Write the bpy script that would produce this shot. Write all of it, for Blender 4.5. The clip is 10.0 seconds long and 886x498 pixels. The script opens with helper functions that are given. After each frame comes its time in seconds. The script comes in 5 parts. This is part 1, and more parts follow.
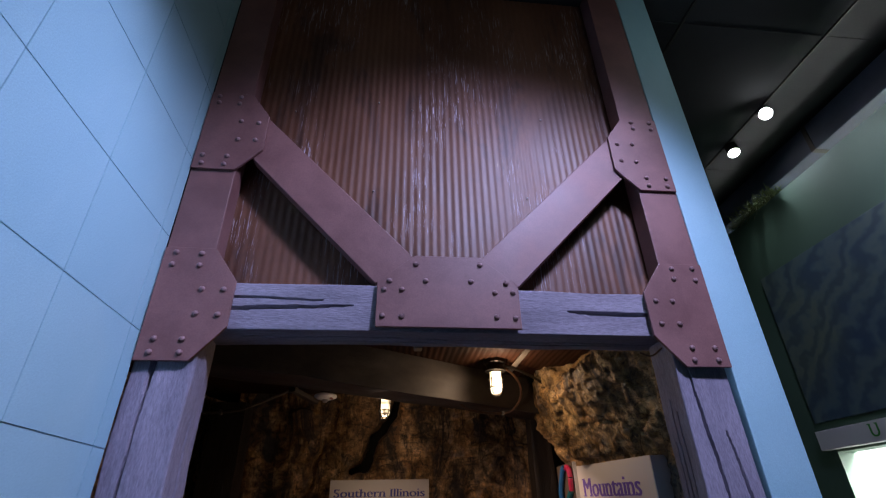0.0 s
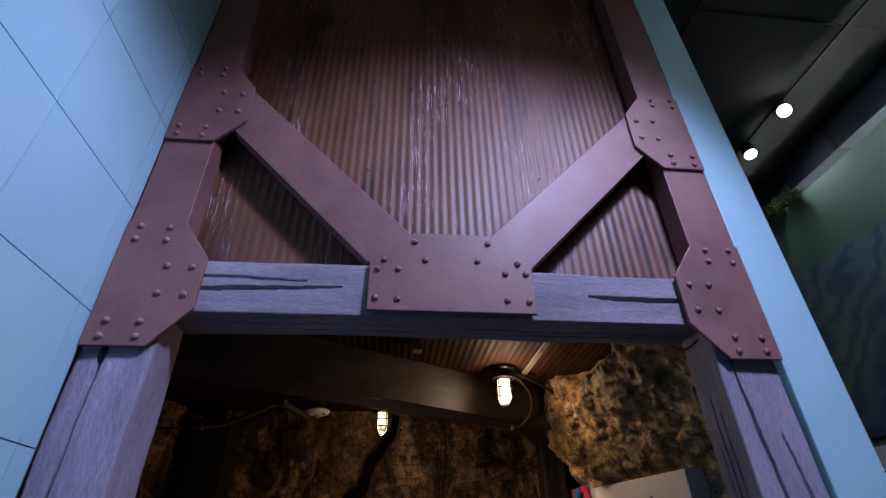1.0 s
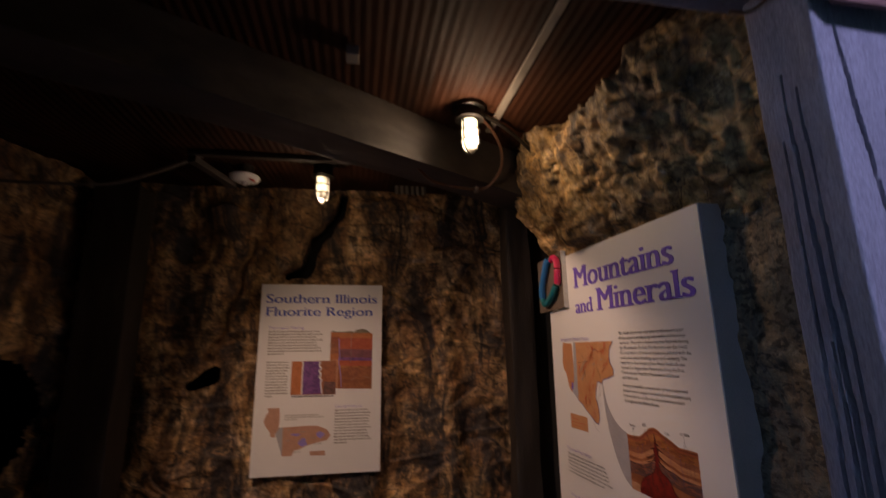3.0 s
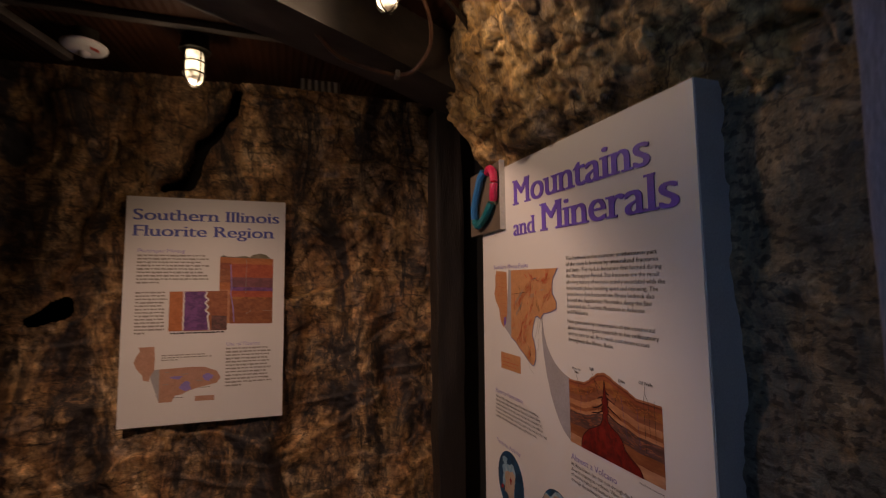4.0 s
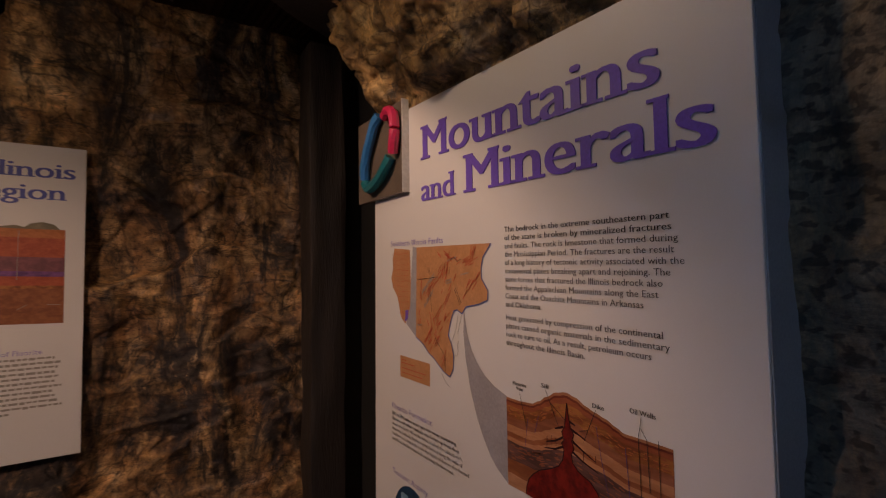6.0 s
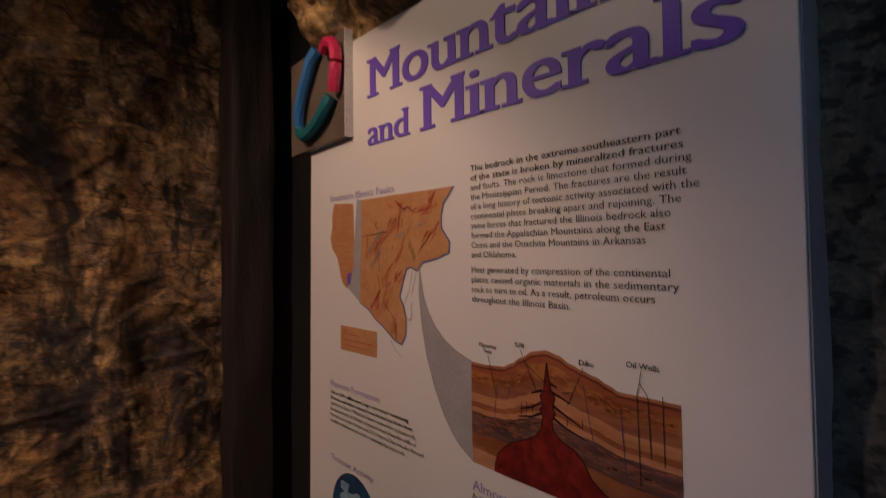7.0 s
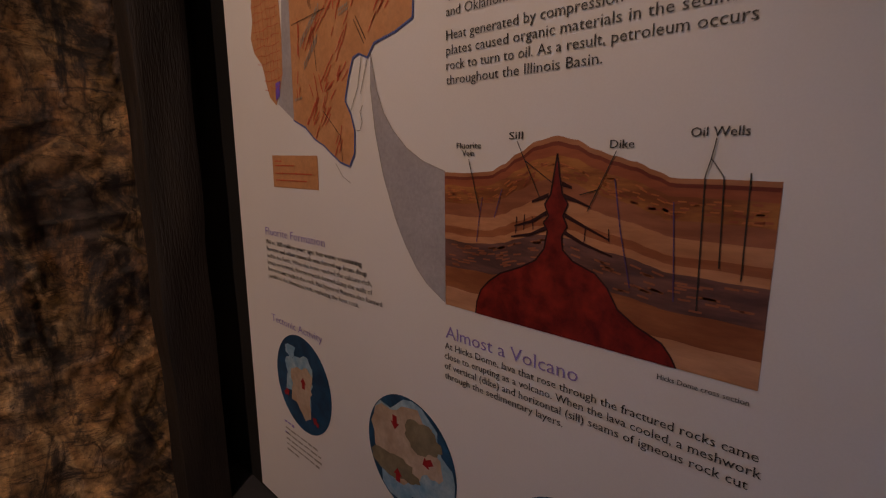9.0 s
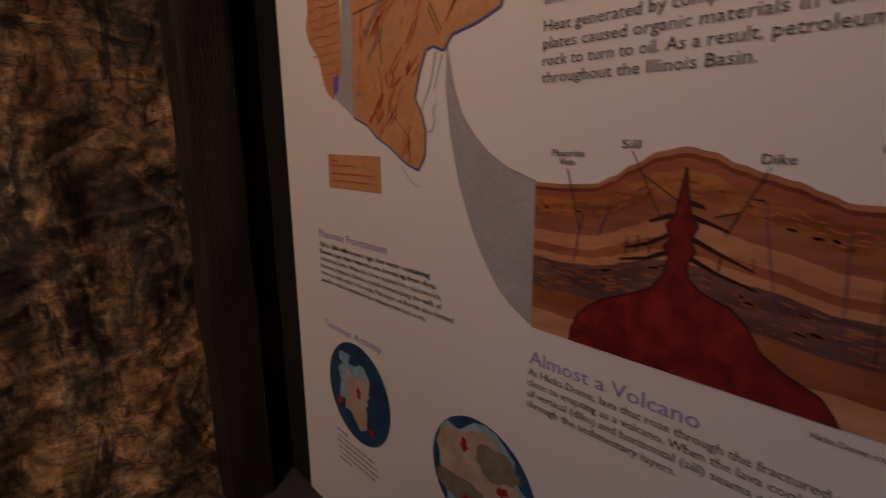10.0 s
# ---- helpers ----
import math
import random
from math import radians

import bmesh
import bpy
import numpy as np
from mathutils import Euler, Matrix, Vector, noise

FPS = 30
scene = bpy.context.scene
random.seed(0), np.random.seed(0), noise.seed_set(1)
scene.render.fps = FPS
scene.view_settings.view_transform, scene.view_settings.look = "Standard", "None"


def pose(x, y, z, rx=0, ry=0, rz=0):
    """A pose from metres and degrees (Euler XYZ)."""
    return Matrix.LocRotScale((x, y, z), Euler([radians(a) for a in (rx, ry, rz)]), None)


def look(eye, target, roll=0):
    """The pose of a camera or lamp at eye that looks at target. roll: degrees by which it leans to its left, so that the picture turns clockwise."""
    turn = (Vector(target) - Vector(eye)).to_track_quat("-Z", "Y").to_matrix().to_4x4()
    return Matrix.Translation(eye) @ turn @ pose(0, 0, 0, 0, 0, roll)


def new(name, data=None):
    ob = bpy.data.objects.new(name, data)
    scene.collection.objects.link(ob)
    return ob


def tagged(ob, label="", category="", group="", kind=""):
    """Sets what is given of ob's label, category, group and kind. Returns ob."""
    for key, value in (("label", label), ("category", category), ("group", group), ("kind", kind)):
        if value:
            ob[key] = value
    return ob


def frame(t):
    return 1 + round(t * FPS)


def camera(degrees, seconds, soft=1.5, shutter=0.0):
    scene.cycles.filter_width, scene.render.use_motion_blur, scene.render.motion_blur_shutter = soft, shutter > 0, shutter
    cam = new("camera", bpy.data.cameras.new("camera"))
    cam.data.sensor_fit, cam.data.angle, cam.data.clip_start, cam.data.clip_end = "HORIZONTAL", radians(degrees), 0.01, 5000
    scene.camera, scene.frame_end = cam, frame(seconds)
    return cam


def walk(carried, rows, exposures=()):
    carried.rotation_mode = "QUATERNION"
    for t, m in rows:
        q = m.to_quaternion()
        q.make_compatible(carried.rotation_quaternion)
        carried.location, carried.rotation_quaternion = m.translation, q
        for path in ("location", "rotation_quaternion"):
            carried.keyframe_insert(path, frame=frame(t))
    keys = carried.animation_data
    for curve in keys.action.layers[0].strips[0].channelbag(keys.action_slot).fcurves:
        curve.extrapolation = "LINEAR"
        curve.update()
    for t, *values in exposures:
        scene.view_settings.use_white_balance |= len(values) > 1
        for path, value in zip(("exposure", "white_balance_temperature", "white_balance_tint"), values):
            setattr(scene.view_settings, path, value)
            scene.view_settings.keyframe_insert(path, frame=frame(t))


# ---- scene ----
cam = camera(85.2, 10.0, soft=1.1, shutter=0.5)
PATH = [
    (0, (-0.02, -0.045, 1.648), (0.18, 1.685, 2.632), -1.2),
    (0.5, (0.01, 0.086, 1.644), (0.203, 1.768, 2.709), -1.2),
    (1, (0.011, 0.263, 1.605), (0.197, 1.933, 2.69), -1.1),
    (1.5, (0.022, 0.421, 1.559), (0.207, 2.091, 2.643), -1.1),
    (2, (0.084, 0.598, 1.509), (0.282, 2.354, 2.446), -1.0),
    (2.5, (0.138, 0.808, 1.454), (0.37, 2.679, 2.122), -0.9),
    (2.8, (0.143, 0.914, 1.44), (0.426, 2.821, 1.97), -1.1),
    (3.2, (0.206, 1.104, 1.431), (0.617, 3.025, 1.811), -0.6),
    (4.3, (0.36, 1.563, 1.428), (1.041, 3.438, 1.565), -0.8),
    (4.5, (0.365, 1.624, 1.442), (1.091, 3.484, 1.566), -0.8),
    (5, (0.385, 1.77, 1.464), (1.292, 3.55, 1.57), -0.8),
    (5.5, (0.433, 1.874, 1.453), (1.446, 3.596, 1.549), -0.9),
    (7, (0.524, 2.14, 1.344), (1.855, 3.631, 1.401), -0.7),
    (7.5, (0.563, 2.207, 1.269), (2.006, 3.591, 1.231), -0.7),
    (8, (0.617, 2.252, 1.214), (2.068, 3.615, 1.028), -0.7),
    (8.5, (0.664, 2.301, 1.183), (2.098, 3.664, 0.89), -0.6),
    (9, (0.698, 2.339, 1.172), (2.113, 3.701, 0.794), -0.5),
    (9.5, (0.716, 2.375, 1.178), (2.108, 3.745, 0.752), -0.5),
    (10, (0.695, 2.45, 1.203), (2.027, 3.873, 0.759), -0.6),
]
walk(cam, [(t, look(eye, target, roll)) for t, eye, target, roll in PATH], [(0, 0.16), (3, 0.14), (4.5, 0.12), (7.5, 0.0), (8.5, -0.12), (9.5, -0.18), (10, -0.22)])

# ---- world and lights ----
world = bpy.data.worlds.new("world")
scene.world = world
world.use_nodes = True
world.node_tree.nodes["Background"].inputs[0].default_value = (0.02, 0.024, 0.035, 1)
world.node_tree.nodes["Background"].inputs[1].default_value = 0.05
COOL = (0.53, 0.55, 1.0)
WARM = (1.0, 0.68, 0.44)
GLOBES = [((0.625, 2.864, 2.297), 5.5, 3.2), ((-0.048, 3.686, 2.32), 2.3, 2.4)]     # lower end, watts, glow of each caged lamp


def spot_lamp(name, eye, target, watts, colour, angle, blend=0.6, radius=0.05):
    data = bpy.data.lights.new(name, "SPOT")
    data.energy, data.color, data.spot_size, data.spot_blend, data.shadow_soft_size = watts, colour, radians(angle), blend, radius
    ob = new(name, data)
    ob.matrix_world = look(eye, target)
    return ob


# unseen track lights of the gallery: eye, target, watts, cone
TRACK = [
    ((1.2, -0.15, 4.40), (0.15, 1.75, 1.92), 455, 72),
    ((0.1, 0.1, 4.40), (-0.95, 0.70, 2.2), 185, 58),
    ((1.9, -0.2, 4.40), (1.45, 1.7, 0.8), 14, 58),
    # added out of view to brighten the mural
    ((1.9, 0.75, 4.40), (3.2, 2.4, 2.3), 62, 62),
]
for eye, target, watts, cone in TRACK:
    spot_lamp("track_spot", eye, target, watts, COOL, cone, radius=0.2)
HALL = [((2.963, 2.544, 4.50), (1.0, 0.2, 1.5), 48, 110), ((3.0, 3.017, 4.48), (2.6, 2.2, 1.5), 22, 130)]
for eye, target, watts, cone in HALL:
    spot_lamp("hall_spot", eye, target, watts, (0.75, 0.85, 1.0), cone)
# added warm spots, unseen behind the diagonal beam of the mine room, one on the large sign, one on the rock and the
# small sign
ADDED_SPOTS = [((-0.45, 2.92, 2.45), (1.2, 3.3, 1.45), 64, 84, 1.0), ((-0.72, 2.70, 2.43), (0.22, 4.3, 0.45), 80, 72, 1.0)]
for eye, target, watts, cone, edge in ADDED_SPOTS:
    spot_lamp("added_mine_spot", eye, target, watts, (1.0, 0.65, 0.475), cone, edge, 0.03)
room = bpy.data.lights.new("room_lamp", "AREA")
room.energy, room.size, room.color = 520, 0.8, (0.95, 0.97, 1.0)
new("room_lamp", room).matrix_world = look((3.95, 2.9, 2.75), (4.0, 2.9, 0))
for ((x, y, z), watts, _), (dx, dy, dz) in zip(GLOBES, ((0.012, -0.058, 0.05), (-0.01, 0.0, -0.03))):
    bulb = bpy.data.lights.new("lamp_bulb", "POINT")
    bulb.energy, bulb.color, bulb.shadow_soft_size = watts, WARM, 0.02
    new("lamp_bulb", bulb).location = (x + dx, y + dy, z + dz)

# ---- materials ----
from mathutils.geometry import tessellate_polygon

def nodes_of(m):
    m.use_nodes = True
    return m.node_tree.nodes, m.node_tree.links, m.node_tree.nodes["Principled BSDF"]


def ramp_node(nodes, stops):
    r = nodes.new("ShaderNodeValToRGB")
    while len(r.color_ramp.elements) < len(stops):
        r.color_ramp.elements.new(0.5)
    for e, (p, c) in zip(r.color_ramp.elements, stops):
        e.position, e.color = p, (*c, 1)
    return r


def noise_node(nodes, links, coord, scale, detail=4.0, rough=0.6, stretch=(1, 1, 1), distort=0.0):
    mp = nodes.new("ShaderNodeMapping")
    mp.inputs["Scale"].default_value = stretch
    links.new(coord, mp.inputs["Vector"])
    n = nodes.new("ShaderNodeTexNoise")
    n.inputs["Scale"].default_value, n.inputs["Detail"].default_value = scale, detail
    n.inputs["Roughness"].default_value, n.inputs["Distortion"].default_value = rough, distort
    links.new(mp.outputs[0], n.inputs["Vector"])
    return n


def mix_node(nodes, links, fac, a, b, mode="MIX"):
    m = nodes.new("ShaderNodeMix")
    m.data_type, m.blend_type = "RGBA", mode
    for sock, v in ((m.inputs[0], fac), (m.inputs[6], a), (m.inputs[7], b)):
        if hasattr(v, "is_output"):
            links.new(v, sock)
        else:
            sock.default_value = v if isinstance(v, (int, float)) else (*v, 1)
    return m.outputs[2]


def surface(name, dark, light, scale=8.0, rough=0.6, metal=0.0, bump=0.1, fine=90.0, stretch=(1, 1, 1), spread=(0.35, 0.65), fleck=None, gloss=0.15, dist=0.004, grain_depth=0.18, shine=0.5):
    """A painted, worn or grained surface: two tones at a large scale, grain at a fine one, a bump and an uneven gloss."""
    m = bpy.data.materials.new(name)
    nodes, links, bsdf = nodes_of(m)
    coord = nodes.new("ShaderNodeTexCoord").outputs["Object"]
    big = noise_node(nodes, links, coord, scale, 5, 0.62, stretch, 0.3)
    small = noise_node(nodes, links, coord, fine, 3, 0.6, stretch)
    tone = ramp_node(nodes, [(spread[0], dark), (spread[1], light)])
    links.new(big.outputs[0], tone.inputs[0])
    grain = ramp_node(nodes, [(0.3, (1 - grain_depth,) * 3), (0.7, (1.0, 1.0, 1.0))])
    links.new(small.outputs[0], grain.inputs[0])
    col = mix_node(nodes, links, 1.0, tone.outputs[0], grain.outputs[0], "MULTIPLY")
    if fleck:
        spots = noise_node(nodes, links, coord, fleck[1], 3, 0.7, fleck[3] if len(fleck) > 3 else stretch)
        cut = ramp_node(nodes, [(fleck[2], (0, 0, 0)), (fleck[2] + 0.06, (1, 1, 1))])
        links.new(spots.outputs[0], cut.inputs[0])
        where = cut.outputs[0]
        if len(fleck) > 4:
            some = ramp_node(nodes, [(0.50, (0, 0, 0)), (0.64, (1, 1, 1))])
            links.new(noise_node(nodes, links, coord, fleck[4], 4, 0.6, (1.6, 1, 0.7)).outputs[0], some.inputs[0])
            where = mix_node(nodes, links, 1.0, where, some.outputs[0], "MULTIPLY")
        col = mix_node(nodes, links, where, col, fleck[0])
    links.new(col, bsdf.inputs["Base Color"])
    rr = nodes.new("ShaderNodeMapRange")
    rr.inputs["To Min"].default_value, rr.inputs["To Max"].default_value = max(0.05, rough - gloss), min(1, rough + gloss)
    links.new(big.outputs[0], rr.inputs["Value"])
    links.new(rr.outputs[0], bsdf.inputs["Roughness"])
    bsdf.inputs["Metallic"].default_value = metal
    bsdf.inputs["Specular IOR Level"].default_value = shine
    if bump:
        b = nodes.new("ShaderNodeBump")
        b.inputs["Strength"].default_value, b.inputs["Distance"].default_value = bump, dist
        add = nodes.new("ShaderNodeMath")
        add.operation = "ADD"
        links.new(big.outputs[0], add.inputs[0])
        links.new(small.outputs[0], add.inputs[1])
        links.new(add.outputs[0], b.inputs["Height"])
        links.new(b.outputs[0], bsdf.inputs["Normal"])
    return m


def rock_material(name, tones, stain, grey, ochre, cover=0.50, pits=0.0, fleck=1.0, beds=0.85, facets=1.0):
    """Painted limestone: warm tones, ochre and grey washes, dark upright stains, bedding lines, fine rough relief and pits."""
    m = bpy.data.materials.new(name)
    nodes, links, bsdf = nodes_of(m)
    coord = nodes.new("ShaderNodeTexCoord").outputs["Object"]

    def layer(col, scale, stretch, stops, other=None, amount=1.0, detail=6, rough=0.7, warp=0.5):
        n = noise_node(nodes, links, coord, scale, detail, rough, stretch, warp)
        r = ramp_node(nodes, stops)
        links.new(n.outputs[0], r.inputs[0])
        if other is None:
            return mix_node(nodes, links, amount, col, r.outputs[0], "MULTIPLY")
        return mix_node(nodes, links, r.outputs[0], col, other)

    a = noise_node(nodes, links, coord, 4.2, 8, 0.62, (1.3, 1.3, 0.75), 0.8)
    tone = ramp_node(nodes, [(0.30, tones[0]), (0.44, tones[1]), (0.56, tones[2]), (0.70, tones[3])])
    links.new(a.outputs[0], tone.inputs[0])
    col = layer(tone.outputs[0], 3.1, (1, 1, 1.6), [(0.53, (0, 0, 0)), (0.66, (0.8, 0.8, 0.8))], ochre, detail=7)
    col = layer(col, 5.5, (1, 1, 0.8), [(0.56, (0, 0, 0)), (0.68, (0.8, 0.8, 0.8))], grey, detail=7)
    col = layer(col, 2.4, (1.6, 1.6, 0.62), [(cover - 0.06, (0, 0, 0)), (cover + 0.08, (0.94, 0.94, 0.94))], stain, detail=10, rough=0.74, warp=1.0)
    col = layer(col, 5.6, (1.5, 1.5, 0.55), [(cover + 0.03, (0, 0, 0)), (cover + 0.13, (0.9, 0.9, 0.9))], stain, detail=9, rough=0.74, warp=0.9)
    col = layer(col, 8.0, (0.8, 0.8, 1.7), [(0.56, (0, 0, 0)), (0.66, (0.9, 0.9, 0.9))], stain, detail=8, warp=1.0)
    col = layer(col, 3.4, (0.55, 0.55, 3.2), [(0.485, (1, 1, 1)), (0.498, (0.16, 0.14, 0.13)), (0.510, (1, 1, 1))], None, beds, 6, 0.65, 0.9)
    d = noise_node(nodes, links, coord, 17, 9, 0.68, (1, 1, 1.3), 0.4)
    g = ramp_node(nodes, [(0.36, (0.30, 0.28, 0.265)), (0.50, (0.90, 0.88, 0.86)), (0.64, (1.4, 1.34, 1.26))])
    links.new(d.outputs[0], g.inputs[0])
    col = mix_node(nodes, links, 0.85 * fleck, col, g.outputs[0], "MULTIPLY")
    # chipped facets: each of its own tone and height, dark in some of the joints
    swirl = noise_node(nodes, links, coord, 6, 4, 0.6)
    push = nodes.new("ShaderNodeVectorMath")
    push.operation = "MULTIPLY_ADD"
    push.inputs[1].default_value = (0.11, 0.11, 0.11)
    links.new(swirl.outputs["Color"], push.inputs[0])
    links.new(coord, push.inputs[2])
    heights = []
    for scale, dark, light in ((8.0, 0.5, 1.4), (18.0, 0.7, 1.25)):
        mp = nodes.new("ShaderNodeMapping")
        mp.inputs["Scale"].default_value = (1.25, 1.25, 0.8 if scale < 15 else 1.25)
        links.new(push.outputs[0], mp.inputs["Vector"])
        cell, gap = nodes.new("ShaderNodeTexVoronoi"), nodes.new("ShaderNodeTexVoronoi")
        gap.feature = "DISTANCE_TO_EDGE"
        cell.distance = "CHEBYCHEV"
        for v in (cell, gap):
            v.inputs["Scale"].default_value = scale
            links.new(mp.outputs[0], v.inputs["Vector"])
        r = ramp_node(nodes, [(0.1, (dark,) * 3), (0.9, (light,) * 3)])
        links.new(cell.outputs["Color"], r.inputs[0])
        col = mix_node(nodes, links, 0.75 * facets, col, r.outputs[0], "MULTIPLY")
        r = ramp_node(nodes, [(0.0, (0.25, 0.23, 0.22) if scale < 15 else (0.6, 0.57, 0.55)), (0.05, (1, 1, 1))])
        links.new(gap.outputs["Distance"], r.inputs[0])
        sparse = ramp_node(nodes, [(0.45, (0, 0, 0)), (0.6, (1, 1, 1))])
        links.new(noise_node(nodes, links, coord, 7, 3).outputs[0], sparse.inputs[0])
        col = mix_node(nodes, links, sparse.outputs[0], col, mix_node(nodes, links, facets, col, r.outputs[0], "MULTIPLY"))
        heights.append((cell.outputs["Color"], 9.0 / scale))
    if pits:
        col = layer(col, 36.0, (1, 1, 1.5), [(0.40, (0.07, 0.08, 0.075)), (0.47, (1, 1, 1))], None, pits, 2, 0.5, 0.3)
    links.new(col, bsdf.inputs["Base Color"])
    bsdf.inputs["Roughness"].default_value = 0.55
    fine = noise_node(nodes, links, coord, 70, 5, 0.65, (1, 1, 1.2), 0.3)
    total = nodes.new("ShaderNodeMath")
    total.operation = "MULTIPLY_ADD"
    total.inputs[1].default_value = 0.09
    links.new(fine.outputs[0], total.inputs[0])
    links.new(d.outputs[0], total.inputs[2])
    for out, size in heights:
        more = nodes.new("ShaderNodeMath")
        more.operation = "MULTIPLY_ADD"
        more.inputs[1].default_value = 0.55 * size * facets
        links.new(out, more.inputs[0])
        links.new(total.outputs[0], more.inputs[2])
        total = more
    bm = nodes.new("ShaderNodeBump")
    bm.inputs["Strength"].default_value, bm.inputs["Distance"].default_value = 1.0, 0.014
    links.new(total.outputs[0], bm.inputs["Height"])
    links.new(bm.outputs[0], bsdf.inputs["Normal"])
    return m


def glow(name, colour, strength):
    m = bpy.data.materials.new(name)
    nodes, links, bsdf = nodes_of(m)
    bsdf.inputs["Base Color"].default_value = (0.8, 0.8, 0.8, 1)
    bsdf.inputs["Emission Color"].default_value = (*colour, 1)
    bsdf.inputs["Emission Strength"].default_value = strength
    return m


def ink(name, colour, rough=0.5, vary=0.12):
    d = tuple(c * (1 - vary) for c in colour)
    return surface(name, d, colour, 14, rough, 0, 0.0, 160, gloss=0.05)


M_ROCK = rock_material("tan_rock", [(0.13, 0.060, 0.025), (0.39, 0.215, 0.09), (0.64, 0.41, 0.19), (0.86, 0.64, 0.38)], (0.018, 0.0165, 0.020), (0.38, 0.30, 0.25), (0.30, 0.165, 0.04), 0.50)
M_ROCK_BULGE = rock_material("tan_grey_rock", [(0.13, 0.072, 0.029), (0.38, 0.235, 0.092), (0.58, 0.39, 0.165), (0.72, 0.535, 0.275)], (0.045, 0.033, 0.026), (0.42, 0.35, 0.28), (0.40, 0.235, 0.07), 0.55)
M_ROCK_GREY = rock_material("pitted_grey_green_rock", [(0.15, 0.105, 0.06), (0.30, 0.205, 0.11), (0.45, 0.32, 0.18), (0.56, 0.42, 0.26)], (0.115, 0.118, 0.098), (0.24, 0.24, 0.20), (0.28, 0.165, 0.07), 0.49, 0.7, 0.9, 0.3, 0.4)
M_STEEL = surface("oxide_red_painted_steel", (0.17, 0.078, 0.068), (0.24, 0.115, 0.10), 5, 0.5, 0, 0.25, 160, dist=0.002)
M_RIVET = surface("dusty_red_rivet", (0.20, 0.11, 0.10), (0.28, 0.165, 0.155), 30, 0.55, 0, 0)
M_TIMBER = surface("grey_painted_timber", (0.215, 0.198, 0.245), (0.35, 0.325, 0.385), 4, 0.75, 0, 0.6, 110, (1.6, 1.6, 0.35), dist=0.004, grain_depth=0.34, shine=0.3)
M_TIMBER_X = surface("grey_painted_timber_beam", (0.225, 0.208, 0.245), (0.36, 0.335, 0.385), 4, 0.75, 0, 0.6, 110, (0.35, 1.6, 1.6), dist=0.004, grain_depth=0.34, shine=0.3)
M_DARKWOOD = surface("dark_stained_timber", (0.013, 0.010, 0.008), (0.036, 0.026, 0.020), 4, 0.65, 0, 0.8, 50, (3, 3, 0.4))
M_BEAM = surface("dark_ceiling_timber", (0.024, 0.019, 0.016), (0.052, 0.042, 0.034), 4, 0.6, 0, 0.3, 50, (0.6, 3, 3))
# pale upright flecks hold scratches and glints painted into the rust colour
M_RUST = surface("rusted_corrugated_sheet", (0.095, 0.036, 0.017), (0.185, 0.078, 0.04), 2.2, 0.5, 0.0, 0.15, 45, (1.4, 1.4, 0.5), fleck=((0.46, 0.42, 0.46), 12.0, 0.575, (12, 12, 0.6), 1.7), shine=0.45, gloss=0.2)


def blotched(m, colour, scale, cut, stretch):
    """Adds sparse stains of another colour to a surface."""
    nodes, links, bsdf = nodes_of(m)
    coord = nodes.new("ShaderNodeTexCoord").outputs["Object"]
    r = ramp_node(nodes, [(cut, (0, 0, 0)), (cut + 0.08, (0.8, 0.8, 0.8))])
    links.new(noise_node(nodes, links, coord, scale, 6, 0.65, stretch, 0.4).outputs[0], r.inputs[0])
    below = bsdf.inputs["Base Color"].links[0].from_socket
    links.new(mix_node(nodes, links, r.outputs[0], below, colour), bsdf.inputs["Base Color"])


blotched(M_RUST, (0.045, 0.02, 0.014), 1.6, 0.54, (2.2, 1, 0.6))
blotched(M_RUST, (0.24, 0.15, 0.075), 7.0, 0.66, (1.6, 1, 0.8))
# dark rust, its colour lowered further for the shade above the lamps
M_RUST_IN = surface("shaded_rust_ceiling_sheet", (0.012, 0.0045, 0.002), (0.042, 0.015, 0.0065), 3, 0.7, 0.0, 0.2, 45, (2.5, 0.5, 2.5), shine=0.12)
M_BLUE = surface("pale_blue_wall_paint", (0.31, 0.57, 0.62), (0.36, 0.62, 0.66), 1.6, 0.5, 0, 0.05, 220, gloss=0.06, dist=0.001)
M_GROOVE = surface("dark_panel_joint", (0.10, 0.14, 0.17), (0.14, 0.18, 0.21), 6, 0.8, 0, 0)
M_GREEN = surface("sage_green_wall_paint", (0.085, 0.15, 0.10), (0.10, 0.175, 0.12), 1.5, 0.6, 0, 0.05, 200, gloss=0.06, dist=0.001)
M_BLACK = surface("black_ceiling_paint", (0.017, 0.016, 0.018), (0.027, 0.026, 0.029), 2, 0.9, 0, 0.1)
M_CARPET = surface("grey_carpet", (0.045, 0.045, 0.052), (0.075, 0.073, 0.082), 5, 0.95, 0, 0.5, 300)
M_WHITE = surface("white_panel_board", (0.745, 0.725, 0.70), (0.775, 0.755, 0.73), 1.5, 0.5, 0, 0.015, 420, gloss=0.05, dist=0.001, grain_depth=0.03)
M_EDGE = surface("grey_panel_edge", (0.36, 0.36, 0.37), (0.42, 0.42, 0.43), 3, 0.6, 0, 0.05, 200)
# near-black colour stands in for deep shade behind rock and post
M_SHADE = surface("shade_black", (0.004, 0.004, 0.004), (0.008, 0.007, 0.006), 3, 0.9, 0, 0)
M_IRON = surface("blackened_iron", (0.02, 0.018, 0.016), (0.045, 0.038, 0.03), 9, 0.5, 0.6, 0.2, 120)
M_COPPER = surface("brown_conduit", (0.085, 0.042, 0.024), (0.15, 0.078, 0.045), 20, 0.45, 0.3, 0.1)
